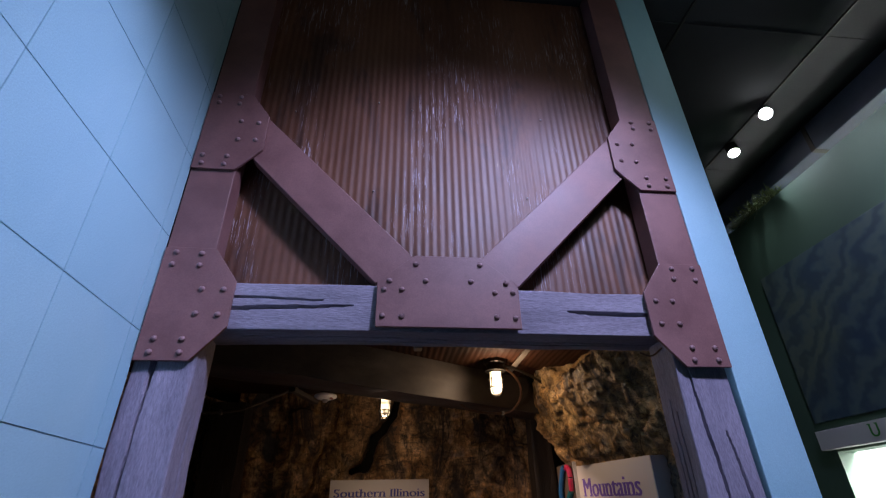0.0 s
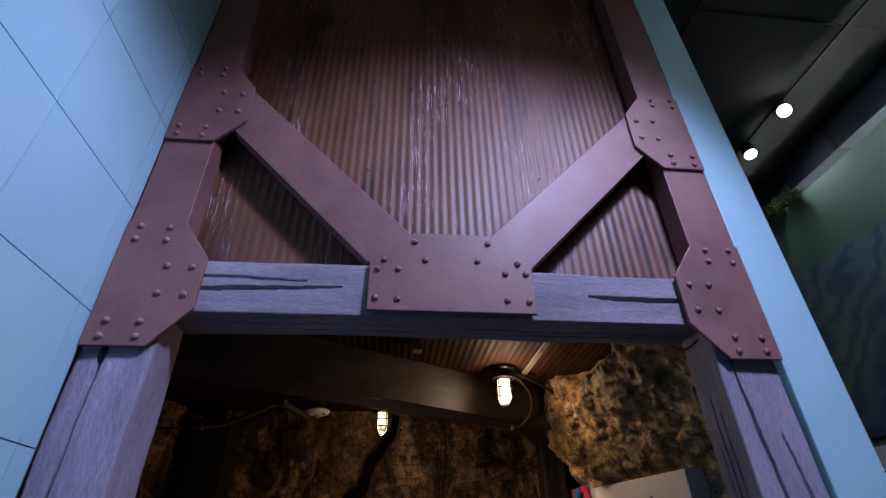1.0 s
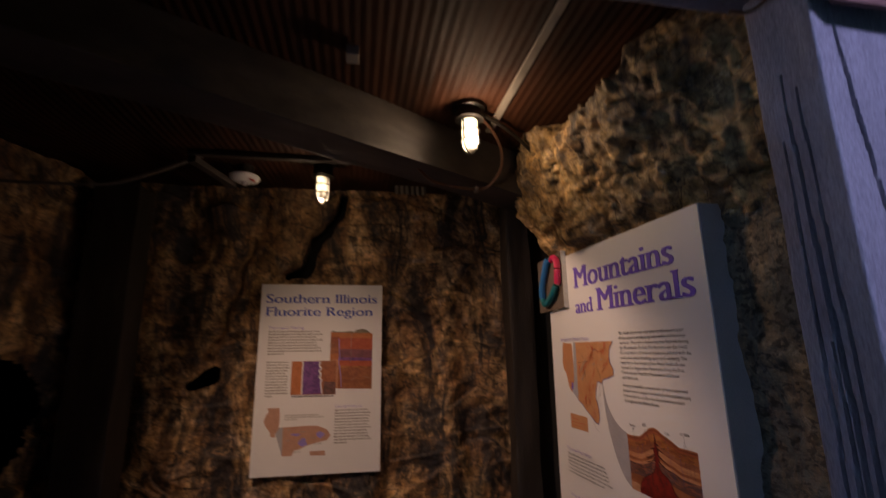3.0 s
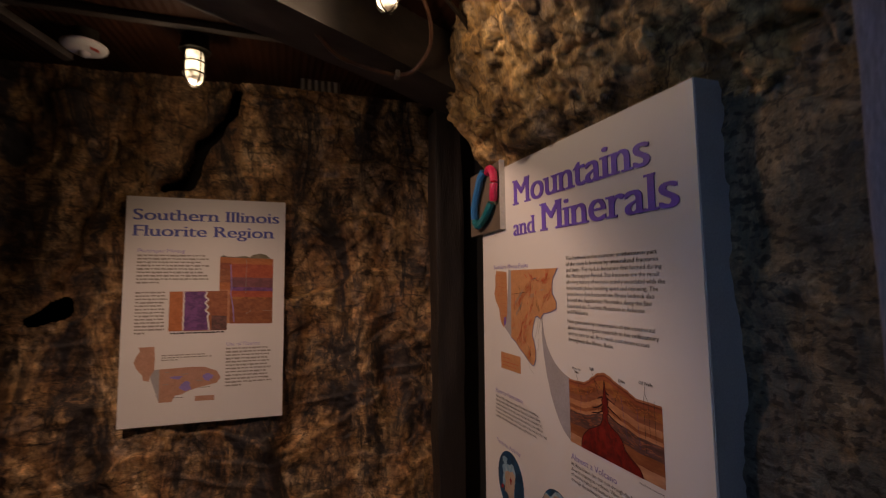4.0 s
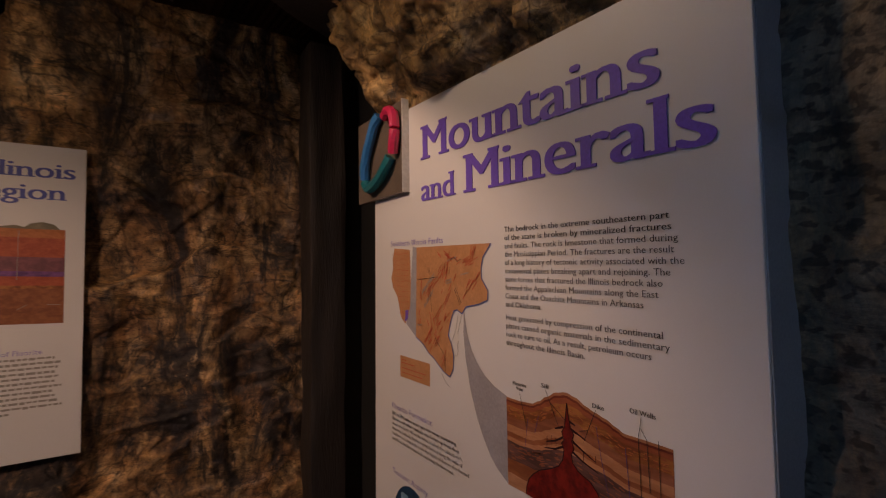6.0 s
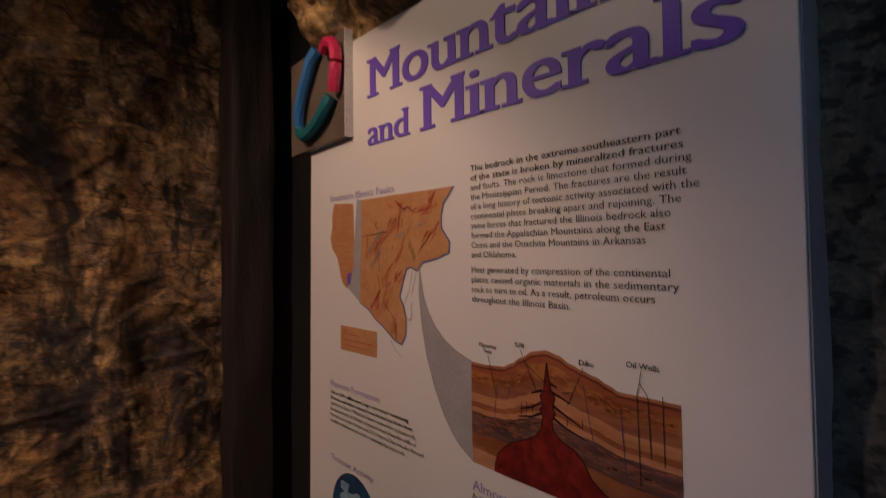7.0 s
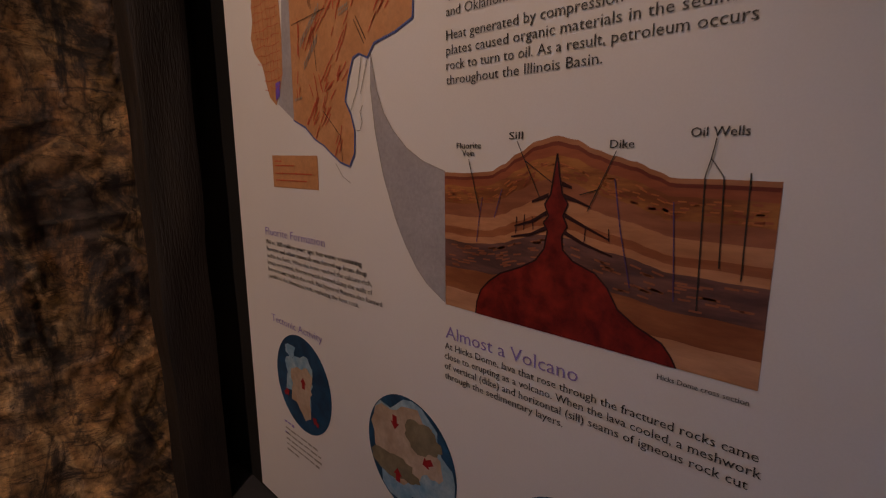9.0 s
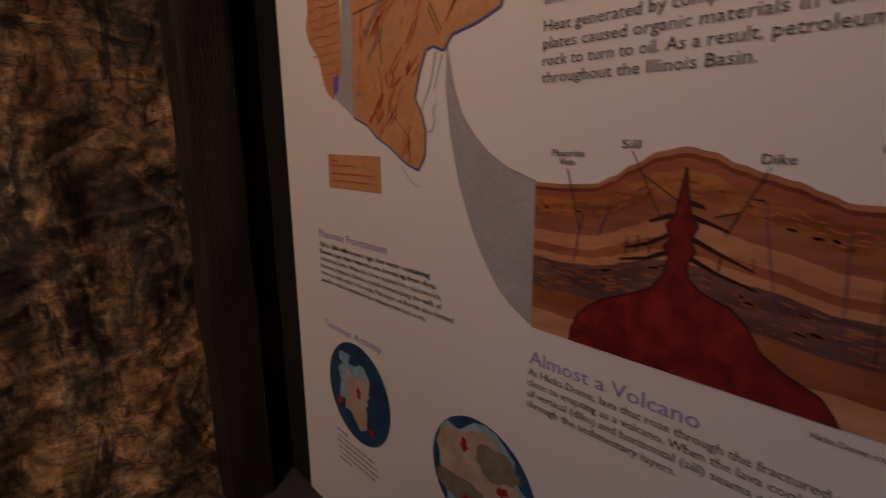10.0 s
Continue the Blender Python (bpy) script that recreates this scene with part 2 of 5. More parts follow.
def globe_glass(name, strength):
    """Lit frosted glass, brighter and dimmer in blotches where the bulb stands behind it."""
    m = glow(name, (1.0, 0.74, 0.44), strength)
    nodes, links, bsdf = nodes_of(m)
    coord = nodes.new("ShaderNodeTexCoord").outputs["Object"]
    n = noise_node(nodes, links, coord, 16, 2, 0.5, (1, 1, 1.4))
    r = ramp_node(nodes, [(0.40, (0.05, 0.04, 0.03)), (0.56, (1, 1, 1))])
    links.new(n.outputs[0], r.inputs[0])
    links.new(mix_node(nodes, links, 1.0, (1.0, 0.74, 0.44), r.outputs[0], "MULTIPLY"), bsdf.inputs["Emission Color"])
    return m


M_GLOBES = [globe_glass("lit_lamp_globe", GLOBES[0][2]), globe_glass("dimmer_lamp_globe", GLOBES[1][2])]
M_SPOT = glow("lit_spot_lens", (0.92, 0.95, 1.0), 60.0)
M_PLASTIC = surface("white_plastic", (0.72, 0.72, 0.72), (0.8, 0.8, 0.8), 4, 0.4, 0, 0)
def mural_paint(name):
    """Dark blue and olive paint in wavering swirls."""
    m = bpy.data.materials.new(name)
    nodes, links, bsdf = nodes_of(m)
    coord = nodes.new("ShaderNodeTexCoord").outputs["Object"]
    w = nodes.new("ShaderNodeTexWave")
    w.wave_type = "RINGS"
    for key, v in (("Scale", 1.7), ("Distortion", 11.0), ("Detail", 3.0), ("Detail Scale", 1.6), ("Detail Roughness", 0.6)):
        w.inputs[key].default_value = v
    links.new(coord, w.inputs["Vector"])
    swirl = ramp_node(nodes, [(0.1, (0.085, 0.12, 0.135)), (0.5, (0.12, 0.165, 0.165)), (0.9, (0.155, 0.195, 0.175))])
    links.new(w.outputs["Fac"], swirl.inputs[0])
    patch = ramp_node(nodes, [(0.35, (0.6, 0.75, 1.0)), (0.65, (1.0, 1.0, 0.8))])
    links.new(noise_node(nodes, links, coord, 1.4, 4).outputs[0], patch.inputs[0])
    links.new(mix_node(nodes, links, 1.0, swirl.outputs[0], patch.outputs[0], "MULTIPLY"), bsdf.inputs["Base Color"])
    bsdf.inputs["Roughness"].default_value = 0.55
    return m


M_MURAL = mural_paint("dark_swirled_mural")
M_SEAM = surface("dull_galvanised_strip", (0.15, 0.135, 0.115), (0.25, 0.225, 0.19), 8, 0.5, 0.3, 0.1)
M_GRASS = surface("dry_green_foliage", (0.05, 0.07, 0.02), (0.13, 0.15, 0.045), 20, 0.8, 0, 0)

M_PURPLE = ink("purple_raised_letter", (0.205, 0.115, 0.66), 0.35)
M_VEIN = ink("dark_violet_print", (0.10, 0.055, 0.20))
M_LILAC = ink("lilac_print", (0.33, 0.25, 0.62))
M_NAVY = ink("blue_title_print", (0.10, 0.12, 0.46))
M_BLACKINK = ink("black_print", (0.03, 0.028, 0.026))
M_GREYINK = ink("grey_text_bars", (0.38, 0.35, 0.31))
M_TAN = surface("tan_map_print", (0.55, 0.26, 0.11), (0.62, 0.31, 0.14), 25, 0.5, 0, 0, 120)
M_PINKTAN = surface("pink_tan_map_print", (0.48, 0.26, 0.17), (0.55, 0.31, 0.21), 25, 0.5, 0, 0, 120)
M_REDLINE = ink("red_map_line", (0.62, 0.11, 0.05))
M_COAST = ink("blue_map_edge", (0.10, 0.14, 0.38))
M_SWOOSH = ink("grey_lilac_print", (0.44, 0.42, 0.44))
M_MAGMA = surface("dark_red_magma_print", (0.10, 0.005, 0.005), (0.27, 0.018, 0.010), 34, 0.5, 0, 0, 90)
M_MAGMA_RIM = ink("dark_magma_rim", (0.035, 0.008, 0.010))
BAND = {"sand": ((0.34, 0.17, 0.085), (0.40, 0.21, 0.11)), "red": ((0.14, 0.03, 0.018), (0.19, 0.05, 0.028)), "rust": ((0.26, 0.085, 0.04), (0.32, 0.11, 0.05)),
        "ochre": ((0.20, 0.075, 0.025), (0.40, 0.19, 0.055)), "mauve": ((0.25, 0.105, 0.055), (0.32, 0.14, 0.075)), "buff": ((0.42, 0.22, 0.11), (0.50, 0.28, 0.15)),
        "brown": ((0.27, 0.105, 0.045), (0.34, 0.145, 0.065)), "slate": ((0.085, 0.05, 0.05), (0.17, 0.095, 0.085)), "earth": ((0.22, 0.085, 0.035), (0.30, 0.13, 0.055)), "beige": ((0.44, 0.26, 0.15), (0.52, 0.33, 0.20)),
        "scarlet": ((0.36, 0.085, 0.04), (0.43, 0.12, 0.055)), "plum": ((0.17, 0.075, 0.10), (0.23, 0.10, 0.13)), "violet": ((0.11, 0.045, 0.21), (0.20, 0.09, 0.32)), "orange": ((0.42, 0.16, 0.05), (0.48, 0.20, 0.07))}
M_BAND = {k: surface(k + "_strata_print", (a[0] * 1.08, a[1] * 0.88, a[2] * 0.80), (b[0] * 1.15, b[1] * 0.94, b[2] * 0.86), 30, 0.5, 0, 0, 90, (1, 0.3, 1.6), (0.4, 0.6)) for k, (a, b) in BAND.items()}
M_OCEAN = surface("deep_blue_globe_print", (0.006, 0.03, 0.075), (0.02, 0.09, 0.19), 20, 0.5, 0, 0)
M_SHALLOW = surface("pale_blue_shelf_print", (0.16, 0.33, 0.48), (0.38, 0.52, 0.60), 30, 0.5, 0, 0)
M_LAND = surface("sandy_continent_print", (0.42, 0.30, 0.20), (0.56, 0.44, 0.34), 16, 0.5, 0, 0)
M_LAND_DARK = surface("olive_continent_print", (0.16, 0.14, 0.09), (0.26, 0.22, 0.14), 22, 0.5, 0, 0)
M_ARROW = ink("red_arrow_print", (0.36, 0.015, 0.02))
M_LOGO_BLUE = surface("glossy_blue_plastic", (0.03, 0.16, 0.42), (0.04, 0.19, 0.48), 6, 0.35, 0, 0)
M_LOGO_PINK = surface("glossy_pink_plastic", (0.55, 0.02, 0.09), (0.62, 0.03, 0.11), 6, 0.35, 0, 0)
M_LOGO_TEAL = surface("glossy_teal_plastic", (0.01, 0.13, 0.16), (0.015, 0.17, 0.20), 6, 0.35, 0, 0)
M_LOGO_BACK = surface("brown_grey_badge_board", (0.13, 0.10, 0.075), (0.17, 0.13, 0.10), 6, 0.45, 0, 0)
M_WHITE_EDGE = surface("white_badge_edge", (0.62, 0.60, 0.57), (0.7, 0.68, 0.65), 6, 0.5, 0, 0)
M_SIGNGREEN = ink("green_sign_letter", (0.05, 0.36, 0.04))
M_REDLETTER = ink("red_stamped_letter", (0.45, 0.06, 0.04))

# ---- building helpers ----
def thing(name, at, label, category, group="", kind=""):
    e = new(name)
    e.location = at
    return tagged(e, label, category, group, kind)


def base_of(ob):
    """The place of a thing, or of the thing above a part."""
    m = Matrix.Translation(ob.location)
    return base_of(ob.parent) @ ob.matrix_parent_inverse @ m if ob.parent else m


def mesh_of(name, bm, material, smooth=False):
    me = bpy.data.meshes.new(name)
    bm.normal_update()
    bm.to_mesh(me)
    bm.free()
    me.materials.append(material)
    if smooth:
        me.polygons.foreach_set("use_smooth", [True] * len(me.polygons))
        me.set_sharp_from_angle(angle=radians(38))
    return me


def part(name, bm, material, parent=None, label="", smooth=False):
    """Links a bmesh (or a ready mesh), modelled in world metres, as ONE object under a thing or part."""
    me = bm if isinstance(bm, bpy.types.Mesh) else mesh_of(name, bm, material, smooth)
    ob = new(name, me)
    if parent is not None:
        ob.parent = parent
        ob.matrix_parent_inverse = base_of(parent).inverted()
    return tagged(ob, label)


def box(bm, x0, y0, z0, x1, y1, z1, bevel=0.0):
    vs = [bm.verts.new((x, y, z)) for x in (x0, x1) for y in (y0, y1) for z in (z0, z1)]
    fs = [bm.faces.new([vs[i] for i in q]) for q in ((0, 1, 3, 2), (4, 6, 7, 5), (0, 4, 5, 1), (2, 3, 7, 6), (0, 2, 6, 4), (1, 5, 7, 3))]
    if bevel:
        bmesh.ops.bevel(bm, geom=list({e for f in fs for e in f.edges}), offset=bevel, segments=2, affect="EDGES", profile=0.5)
    return bm


def boxed(*a, bevel=0.0):
    return box(bmesh.new(), *a, bevel=bevel)


def slab(points, to3, thick, bevel=0.0):
    """A flat polygon (2D points) made thick along its normal; to3 maps (a, b, depth) to the world."""
    bm = bmesh.new()
    lo = [bm.verts.new(to3(a, b, 0)) for a, b in points]
    hi = [bm.verts.new(to3(a, b, thick)) for a, b in points]
    bm.faces.new(lo[::-1])
    top = bm.faces.new(hi)
    for i in range(len(points)):
        j = (i + 1) % len(points)
        bm.faces.new((lo[i], lo[j], hi[j], hi[i]))
    bmesh.ops.recalc_face_normals(bm, faces=bm.faces[:])
    if bevel:
        bmesh.ops.bevel(bm, geom=list(top.edges), offset=bevel, segments=2, affect="EDGES", profile=0.5)
    return bm


def tube(points, radius, sides=8):
    """A round bar along a line of points."""
    bm = bmesh.new()
    pts = [Vector(p) for p in points]
    rings = []
    for i, p in enumerate(pts):
        d = (pts[min(i + 1, len(pts) - 1)] - pts[max(i - 1, 0)]).normalized()
        side = d.cross(Vector((0, 0, 1)))
        side = side.normalized() if side.length > 1e-3 else Vector((1, 0, 0))
        up = side.cross(d)
        rings.append([bm.verts.new(p + radius * (math.cos(a) * side + math.sin(a) * up)) for a in (2 * math.pi * k / sides for k in range(sides))])
    for a, b in zip(rings, rings[1:]):
        for k in range(sides):
            bm.faces.new((a[k], a[(k + 1) % sides], b[(k + 1) % sides], b[k]))
    bm.faces.new(rings[0][::-1])
    bm.faces.new(rings[-1])
    bmesh.ops.recalc_face_normals(bm, faces=bm.faces[:])
    return bm


def lathe(profile, at, sides=20, axis="z"):
    """A turned body: profile of (radius, height) round a vertical axis at a place."""
    bm = bmesh.new()
    rings = [[bm.verts.new((at[0] + r * math.cos(2 * math.pi * k / sides), at[1] + r * math.sin(2 * math.pi * k / sides), at[2] + h)) for k in range(sides)] for r, h in profile]
    for a, b in zip(rings, rings[1:]):
        for k in range(sides):
            bm.faces.new((a[k], a[(k + 1) % sides], b[(k + 1) % sides], b[k]))
    bm.faces.new(rings[0][::-1])
    bm.faces.new(rings[-1])
    bmesh.ops.recalc_face_normals(bm, faces=bm.faces[:])
    return bm


def smooth_line(points, n=8):
    """Catmull-Rom through the points."""
    p = [Vector(q) for q in points]
    p = [2 * p[0] - p[1], *p, 2 * p[-1] - p[-2]]
    out = []
    for a, b, c, d in zip(p, p[1:], p[2:], p[3:]):
        for k in range(n):
            t = k / n
            out.append(0.5 * (2 * b + (c - a) * t + (2 * a - 5 * b + 4 * c - d) * t * t + (3 * b - a - 3 * c + d) * t ** 3))
    return [*out, p[-2]]


def timber(length, w, d, seed, step=0.03, fine=0.007, cracks=(), rough=1.0):
    """A hewn beam along +z from the origin, w wide in x, d deep in y, centred, its faces uneven and split by cracks.
    A crack: (face 0 front/-y, 1 right/+x, 2 back, 3 left; start across 0..1, end across, from, to, width, depth)."""
    r = 0.007
    per = []
    for face, (ax, ay, bx, by) in enumerate(((-1, -1, 1, -1), (1, -1, 1, 1), (1, 1, -1, 1), (-1, 1, -1, -1))):
        span = w if face % 2 == 0 else d
        n = max(4, int(span / fine))
        for k in range(n):
            f = k / n
            x, y = (ax + (bx - ax) * f) * w / 2, (ay + (by - ay) * f) * d / 2
            ix, iy = max(-w / 2 + r, min(w / 2 - r, x)), max(-d / 2 + r, min(d / 2 - r, y))
            off = Vector((x - ix, y - iy, 0))
            nrm = off.normalized() if off.length > 1e-6 else Vector(((0, -1, 0), (1, 0, 0), (0, 1, 0), (-1, 0, 0))[face])
            if abs(x - ix) > 1e-6 and abs(y - iy) > 1e-6:
                x, y = ix + nrm.x * r, iy + nrm.y * r
            per.append((Vector((x, y, 0)), nrm, face, f, span))
    n, m = len(per), int(length / step) + 2
    bm = bmesh.new()
    rows = []
    for i in range(m):
        z = length * i / (m - 1)
        row = []
        for p, nrm, face, f, span in per:
            q = Vector((p.x * 3 + seed, p.y * 3, z * 1.3))
            h = 0.016 * (noise.noise(q) ) + 0.010 * noise.noise(Vector((p.x * 9 + seed, p.y * 9, z * 4)))
            h += 0.0016 * noise.noise(Vector((p.x * 60, p.y * 60 + seed, z * 8))) + 0.0012 * noise.noise(Vector((p.x * 30, p.y * 30 + seed, z * 40)))
            h *= rough
            for cf, a, b, z0, z1, cw, depth in cracks:
                if cf == face and z0 <= z <= z1:
                    t = (z - z0) / (z1 - z0)
                    c = a + (b - a) * t + 0.02 * noise.noise(Vector((z * 9, seed, 1)))
                    ww = cw * (0.35 + 0.65 * math.sin(math.pi * min(1, t * 0.9 + 0.1)))
                    e = abs(f - c) * span / max(ww, 1e-4)
                    if e < 1:
                        h -= depth * min(1.0, (1 - e) * 2.2)
            row.append(bm.verts.new(p + nrm * h + Vector((0, 0, z))))
        rows.append(row)
    for a, b in zip(rows, rows[1:]):
        for k in range(n):
            bm.faces.new((a[k], a[(k + 1) % n], b[(k + 1) % n], b[k]))
    bm.faces.new(rows[0][::-1])
    bm.faces.new(rows[-1])
    return bm


def footed(bm):
    """Lets an upright timber that starts at zero stand on the carpet."""
    for v in bm.verts:
        if v.co.z < 1e-6:
            v.co.z += GROUND_Z
    return bm


def placed(bm, m):
    bmesh.ops.transform(bm, matrix=m, verts=bm.verts[:])
    return bm


def broken(g, s, tilt, metric="DISTANCE"):
    """Tilted facets of broken blocks: their height at a place of the block grid, and how near the place is to a joint."""
    dist, pts = noise.voronoi(g, distance_metric=metric)
    c = pts[0]
    ra, rb, rc = noise.cell_vector(c * 13.7 + s)
    o = g - c
    return (ra - 0.5) + tilt * ((rb - 0.5) * (o.x + o.y) * 2 + (rc - 0.5) * o.z * 2), max(0.0, 1 - (dist[1] - dist[0]) / 0.08)


def ledge(q, s, pitch, wander):
    """Bedding: each bed leans out towards its top and breaks back sharply above it."""
    bed = q.z / pitch + wander * noise.noise(Vector((q.x * 1.3, q.y * 1.3, q.z * 0.5)) + s) + 0.25 * noise.noise(q * 5 - s)
    t = bed - math.floor(bed)
    t = t / 0.9 if t < 0.9 else (1 - t) / 0.1
    return t * t * max(0.0, 0.25 + noise.noise(Vector((q.x * 2.2, q.y * 2.2, math.floor(bed) * 1.7)) + s * 2))


def rocky(p, seed, block=0.30, tall=1.0):
    """Fluted rock: rounded upright ribs, broken blocks, bedding ledges and a little roughness."""
    s = Vector((seed * 7.3, seed * 3.1, seed * 5.7))
    warp = Vector((noise.noise(p * 3 + s), noise.noise(p * 3 + s * 2), noise.noise(p * 3 + s * 3))) * 0.07
    q = p + warp
    h = 0.12 * noise.noise(Vector((q.x * 2.4, q.y * 2.4, q.z * 0.7)) + s)
    h += 0.06 * noise.noise(Vector((q.x * 5.5, q.y * 5.5, q.z * 1.0)) + s * 3)
    for size, amp, tilt, groove in ((block, 0.018, 0.5, 0.1), (block * 0.42, 0.010, 0.8, 0.1)):
        f, edge = broken(Vector((q.x / size, q.y / size, q.z / (size * tall))) + s, s, tilt)
        h += amp * (f - groove * edge)
    h += 0.10 * ledge(q, s, 0.36, 0.9) + 0.030 * ledge(q, s * 2, 0.12, 1.2)
    return h + 0.020 * noise.fractal(q * 8 + s, 0.9, 2.1, 5)


def pitted(p, seed, block=0.3, tall=1.0):
    """Weathered rock in low swells with soft ledges, small hollows and pits."""
    s = Vector((seed * 7.3, seed * 3.1, seed * 5.7))
    q = p + Vector((noise.noise(p * 3 + s), noise.noise(p * 3 + s * 2), noise.noise(p * 3 + s * 3))) * 0.05
    if p.z > 1.78 + 0.1 * noise.noise(p * 4):
        q = p + (q - p) * 0.35
        h = 0.05 * noise.noise(q * 2.2 + s)
        for size, amp, tilt, groove in ((0.17, 0.045, 0.45, 0.15), (0.075, 0.026, 0.5, 0.3), (0.034, 0.008, 0.6, 0.3)):
            f, edge = broken(Vector((q.x / size, q.y / size, q.z / (size * 0.9))) + s, s, tilt, "CHEBYCHEV")
            h += amp * (f - groove * edge)
        return h + 0.007 * noise.fractal(q * 11 + s, 0.9, 2.1, 4)
    h = 0.05 * noise.noise(Vector((q.x * 2.5, q.y * 2.5, q.z * 1.6)) + s) + 0.02 * ledge(q, s, 0.30, 0.8) + 0.02 * noise.noise(q * 6 + s)
    dist, pts = noise.voronoi(Vector((q.x / 0.035, q.y / 0.035, q.z / 0.024)))
    if noise.noise(q * 5 - s) > 0.0:
        h -= 0.018 * max(0.0, 1 - dist[0] / 0.42)
    return h + 0.010 * noise.fractal(q * 12 + s, 0.9, 2.1, 4)


def rock_face(name, base, nu, nv, material, seed, parent=None, block=0.30, tall=1.0, amp=1.0, carve=None, keep=None, label="", relief=rocky):
    """base(u, v) gives a point and its outward normal; carve(point) gives a depth to sink, or None for a hole; keep(point) holds it clear of a sign."""
    verts, faces, dead = [], [], set()
    for j in range(nv + 1):
        for i in range(nu + 1):
            p, n = base(i / nu, j / nv)
            if n is None:
                n = (base(i / nu, j / nv + 0.02)[0] - p).cross(base(i / nu + 0.02, j / nv)[0] - p).normalized()
                n = -n if n.x > 0 else n
            h = relief(p, seed, block, tall) * amp
            if carve:
                c = carve(p)
                if c is None:
                    dead.add(len(verts))
                    c = 0.12
                h -= c
            q = p + n * h
            verts.append(keep(q) if keep else q)
    for j in range(nv):
        for i in range(nu):
            q = (j * (nu + 1) + i, j * (nu + 1) + i + 1, (j + 1) * (nu + 1) + i + 1, (j + 1) * (nu + 1) + i)
            if not any(k in dead for k in q):
                faces.append(q)
    me = bpy.data.meshes.new(name)
    me.from_pydata([tuple(v) for v in verts], [], faces)
    me.materials.append(material)
    me.update()
    me.polygons.foreach_set("use_smooth", [True] * len(faces))
    return part(name, me, None, parent, label)


def corrugated(a0, a1, b0, b1, to3, pitch=0.036, depth=0.0055, per=8, rows=1):
    """A wavy sheet: waves run across a, straight along b."""
    n = int((a1 - a0) / pitch * per)
    verts, faces = [], []
    for j in range(rows + 1):
        b = b0 + (b1 - b0) * j / rows
        for i in range(n + 1):
            a = a0 + (a1 - a0) * i / n
            verts.append(to3(a, b, depth * math.sin(2 * math.pi * a / pitch) + 0.004 * noise.noise(Vector((a * 3, b * 2, 4)))))
    for j in range(rows):
        for i in range(n):
            faces.append((j * (n + 1) + i, j * (n + 1) + i + 1, (j + 1) * (n + 1) + i + 1, (j + 1) * (n + 1) + i))
    me = bpy.data.meshes.new("sheet")
    me.from_pydata(verts, [], faces)
    me.update()
    me.polygons.foreach_set("use_smooth", [True] * len(faces))
    return me


def structure(name, bm, material, label="", category=""):
    ob = part(name, bm, material)
    return tagged(ob, label, category, "", "structure")

# ---- the gallery and the shell of the mine room ----
FRONT = 1.727          # front plane of the portal
WALL_W, POST_E, STRIP_E = -0.924, 1.33, 1.528


def ceil_z(y):
    """The sheet ceiling of the mine room, which rises towards the back."""
    return 2.515 + max(0.0, y - 3.3) * 0.13


BACK = 4.42
GROUND_Z = -0.13       # top of the carpet

structure("floor", boxed(-2.3, -4.2, GROUND_Z - 0.12, 4.6, 5.2, GROUND_Z), M_CARPET, "dark grey carpeted gallery floor", "floor")
structure("ceiling", boxed(-1.3, -4.2, 4.62, 4.6, 5.2, 4.74), M_BLACK, "black painted open gallery ceiling", "ceiling")
structure("wall_south", boxed(-1.2, -4.2, GROUND_Z, 4.6, -4.05, 4.62), M_GREEN, "sage green gallery end wall", "wall")

wall_west = structure("wall_west", boxed(-1.05, -4.05, GROUND_Z, WALL_W - 0.012, FRONT + 0.02, 4.62), M_GROOVE, "wall clad in square pale blue panels", "wall")

# the end of the mine's east wall beside the portal, and an added near-black shell, coloured as shade, behind it
structure("wall_strip", boxed(POST_E + 0.004, FRONT + 0.004, GROUND_Z, STRIP_E, FRONT + 0.2, 4.62, bevel=0.004), M_BLUE, "narrow pale blue wall end beside the mine portal", "wall")
structure("wall_mine_east", boxed(1.44, FRONT + 0.2, GROUND_Z, STRIP_E - 0.003, 4.9, 4.62), M_SHADE, "near-black wall coloured as the shade behind post and sign", "wall")
structure("wall_mine_north", boxed(-2.2, 4.75, GROUND_Z, 1.44, 4.9, 4.62), M_SHADE, "near-black wall coloured as the shade in the rock cracks", "wall")
structure("wall_mine_west", boxed(-2.3, FRONT + 0.14, GROUND_Z, -2.2, 4.9, 4.62), M_SHADE, "near-black wall coloured as the shade in the rock hollow", "wall")
structure("wall_mine_front", boxed(-2.2, FRONT + 0.14, GROUND_Z, -1.06, FRONT + 0.24, 4.62), M_SHADE, "unseen near-black wall added to close the mine front", "wall")
structure("mine_roof", boxed(-2.2, FRONT + 0.26, 2.86, 1.44, 4.75, 2.94), M_SHADE, "unseen near-black cover added above the sheet ceiling", "ceiling")

# the hall to the east: partition with a lit doorway, far wall
EAST = 3.2
door_y0, door_y1, door_top = 2.2, 3.37, 2.03
structure("wall_east", boxed(EAST, -4.05, GROUND_Z, EAST + 0.15, door_y0, 4.02), M_GREEN, "sage green gallery partition wall", "wall")
structure("wall_east_head", boxed(EAST, door_y0, door_top, EAST + 0.15, door_y1, 4.02), M_GREEN, "green partition above the lit doorway", "wall")
structure("wall_east_jamb", boxed(EAST, door_y1, GROUND_Z, EAST + 0.15, 4.496, 4.02), M_GREEN, "green partition end beside the doorway", "wall")
structure("wall_north", boxed(STRIP_E, 4.5, GROUND_Z, 4.6, 4.62, 4.3), M_GREEN, "green wall at the end of the hall", "wall")
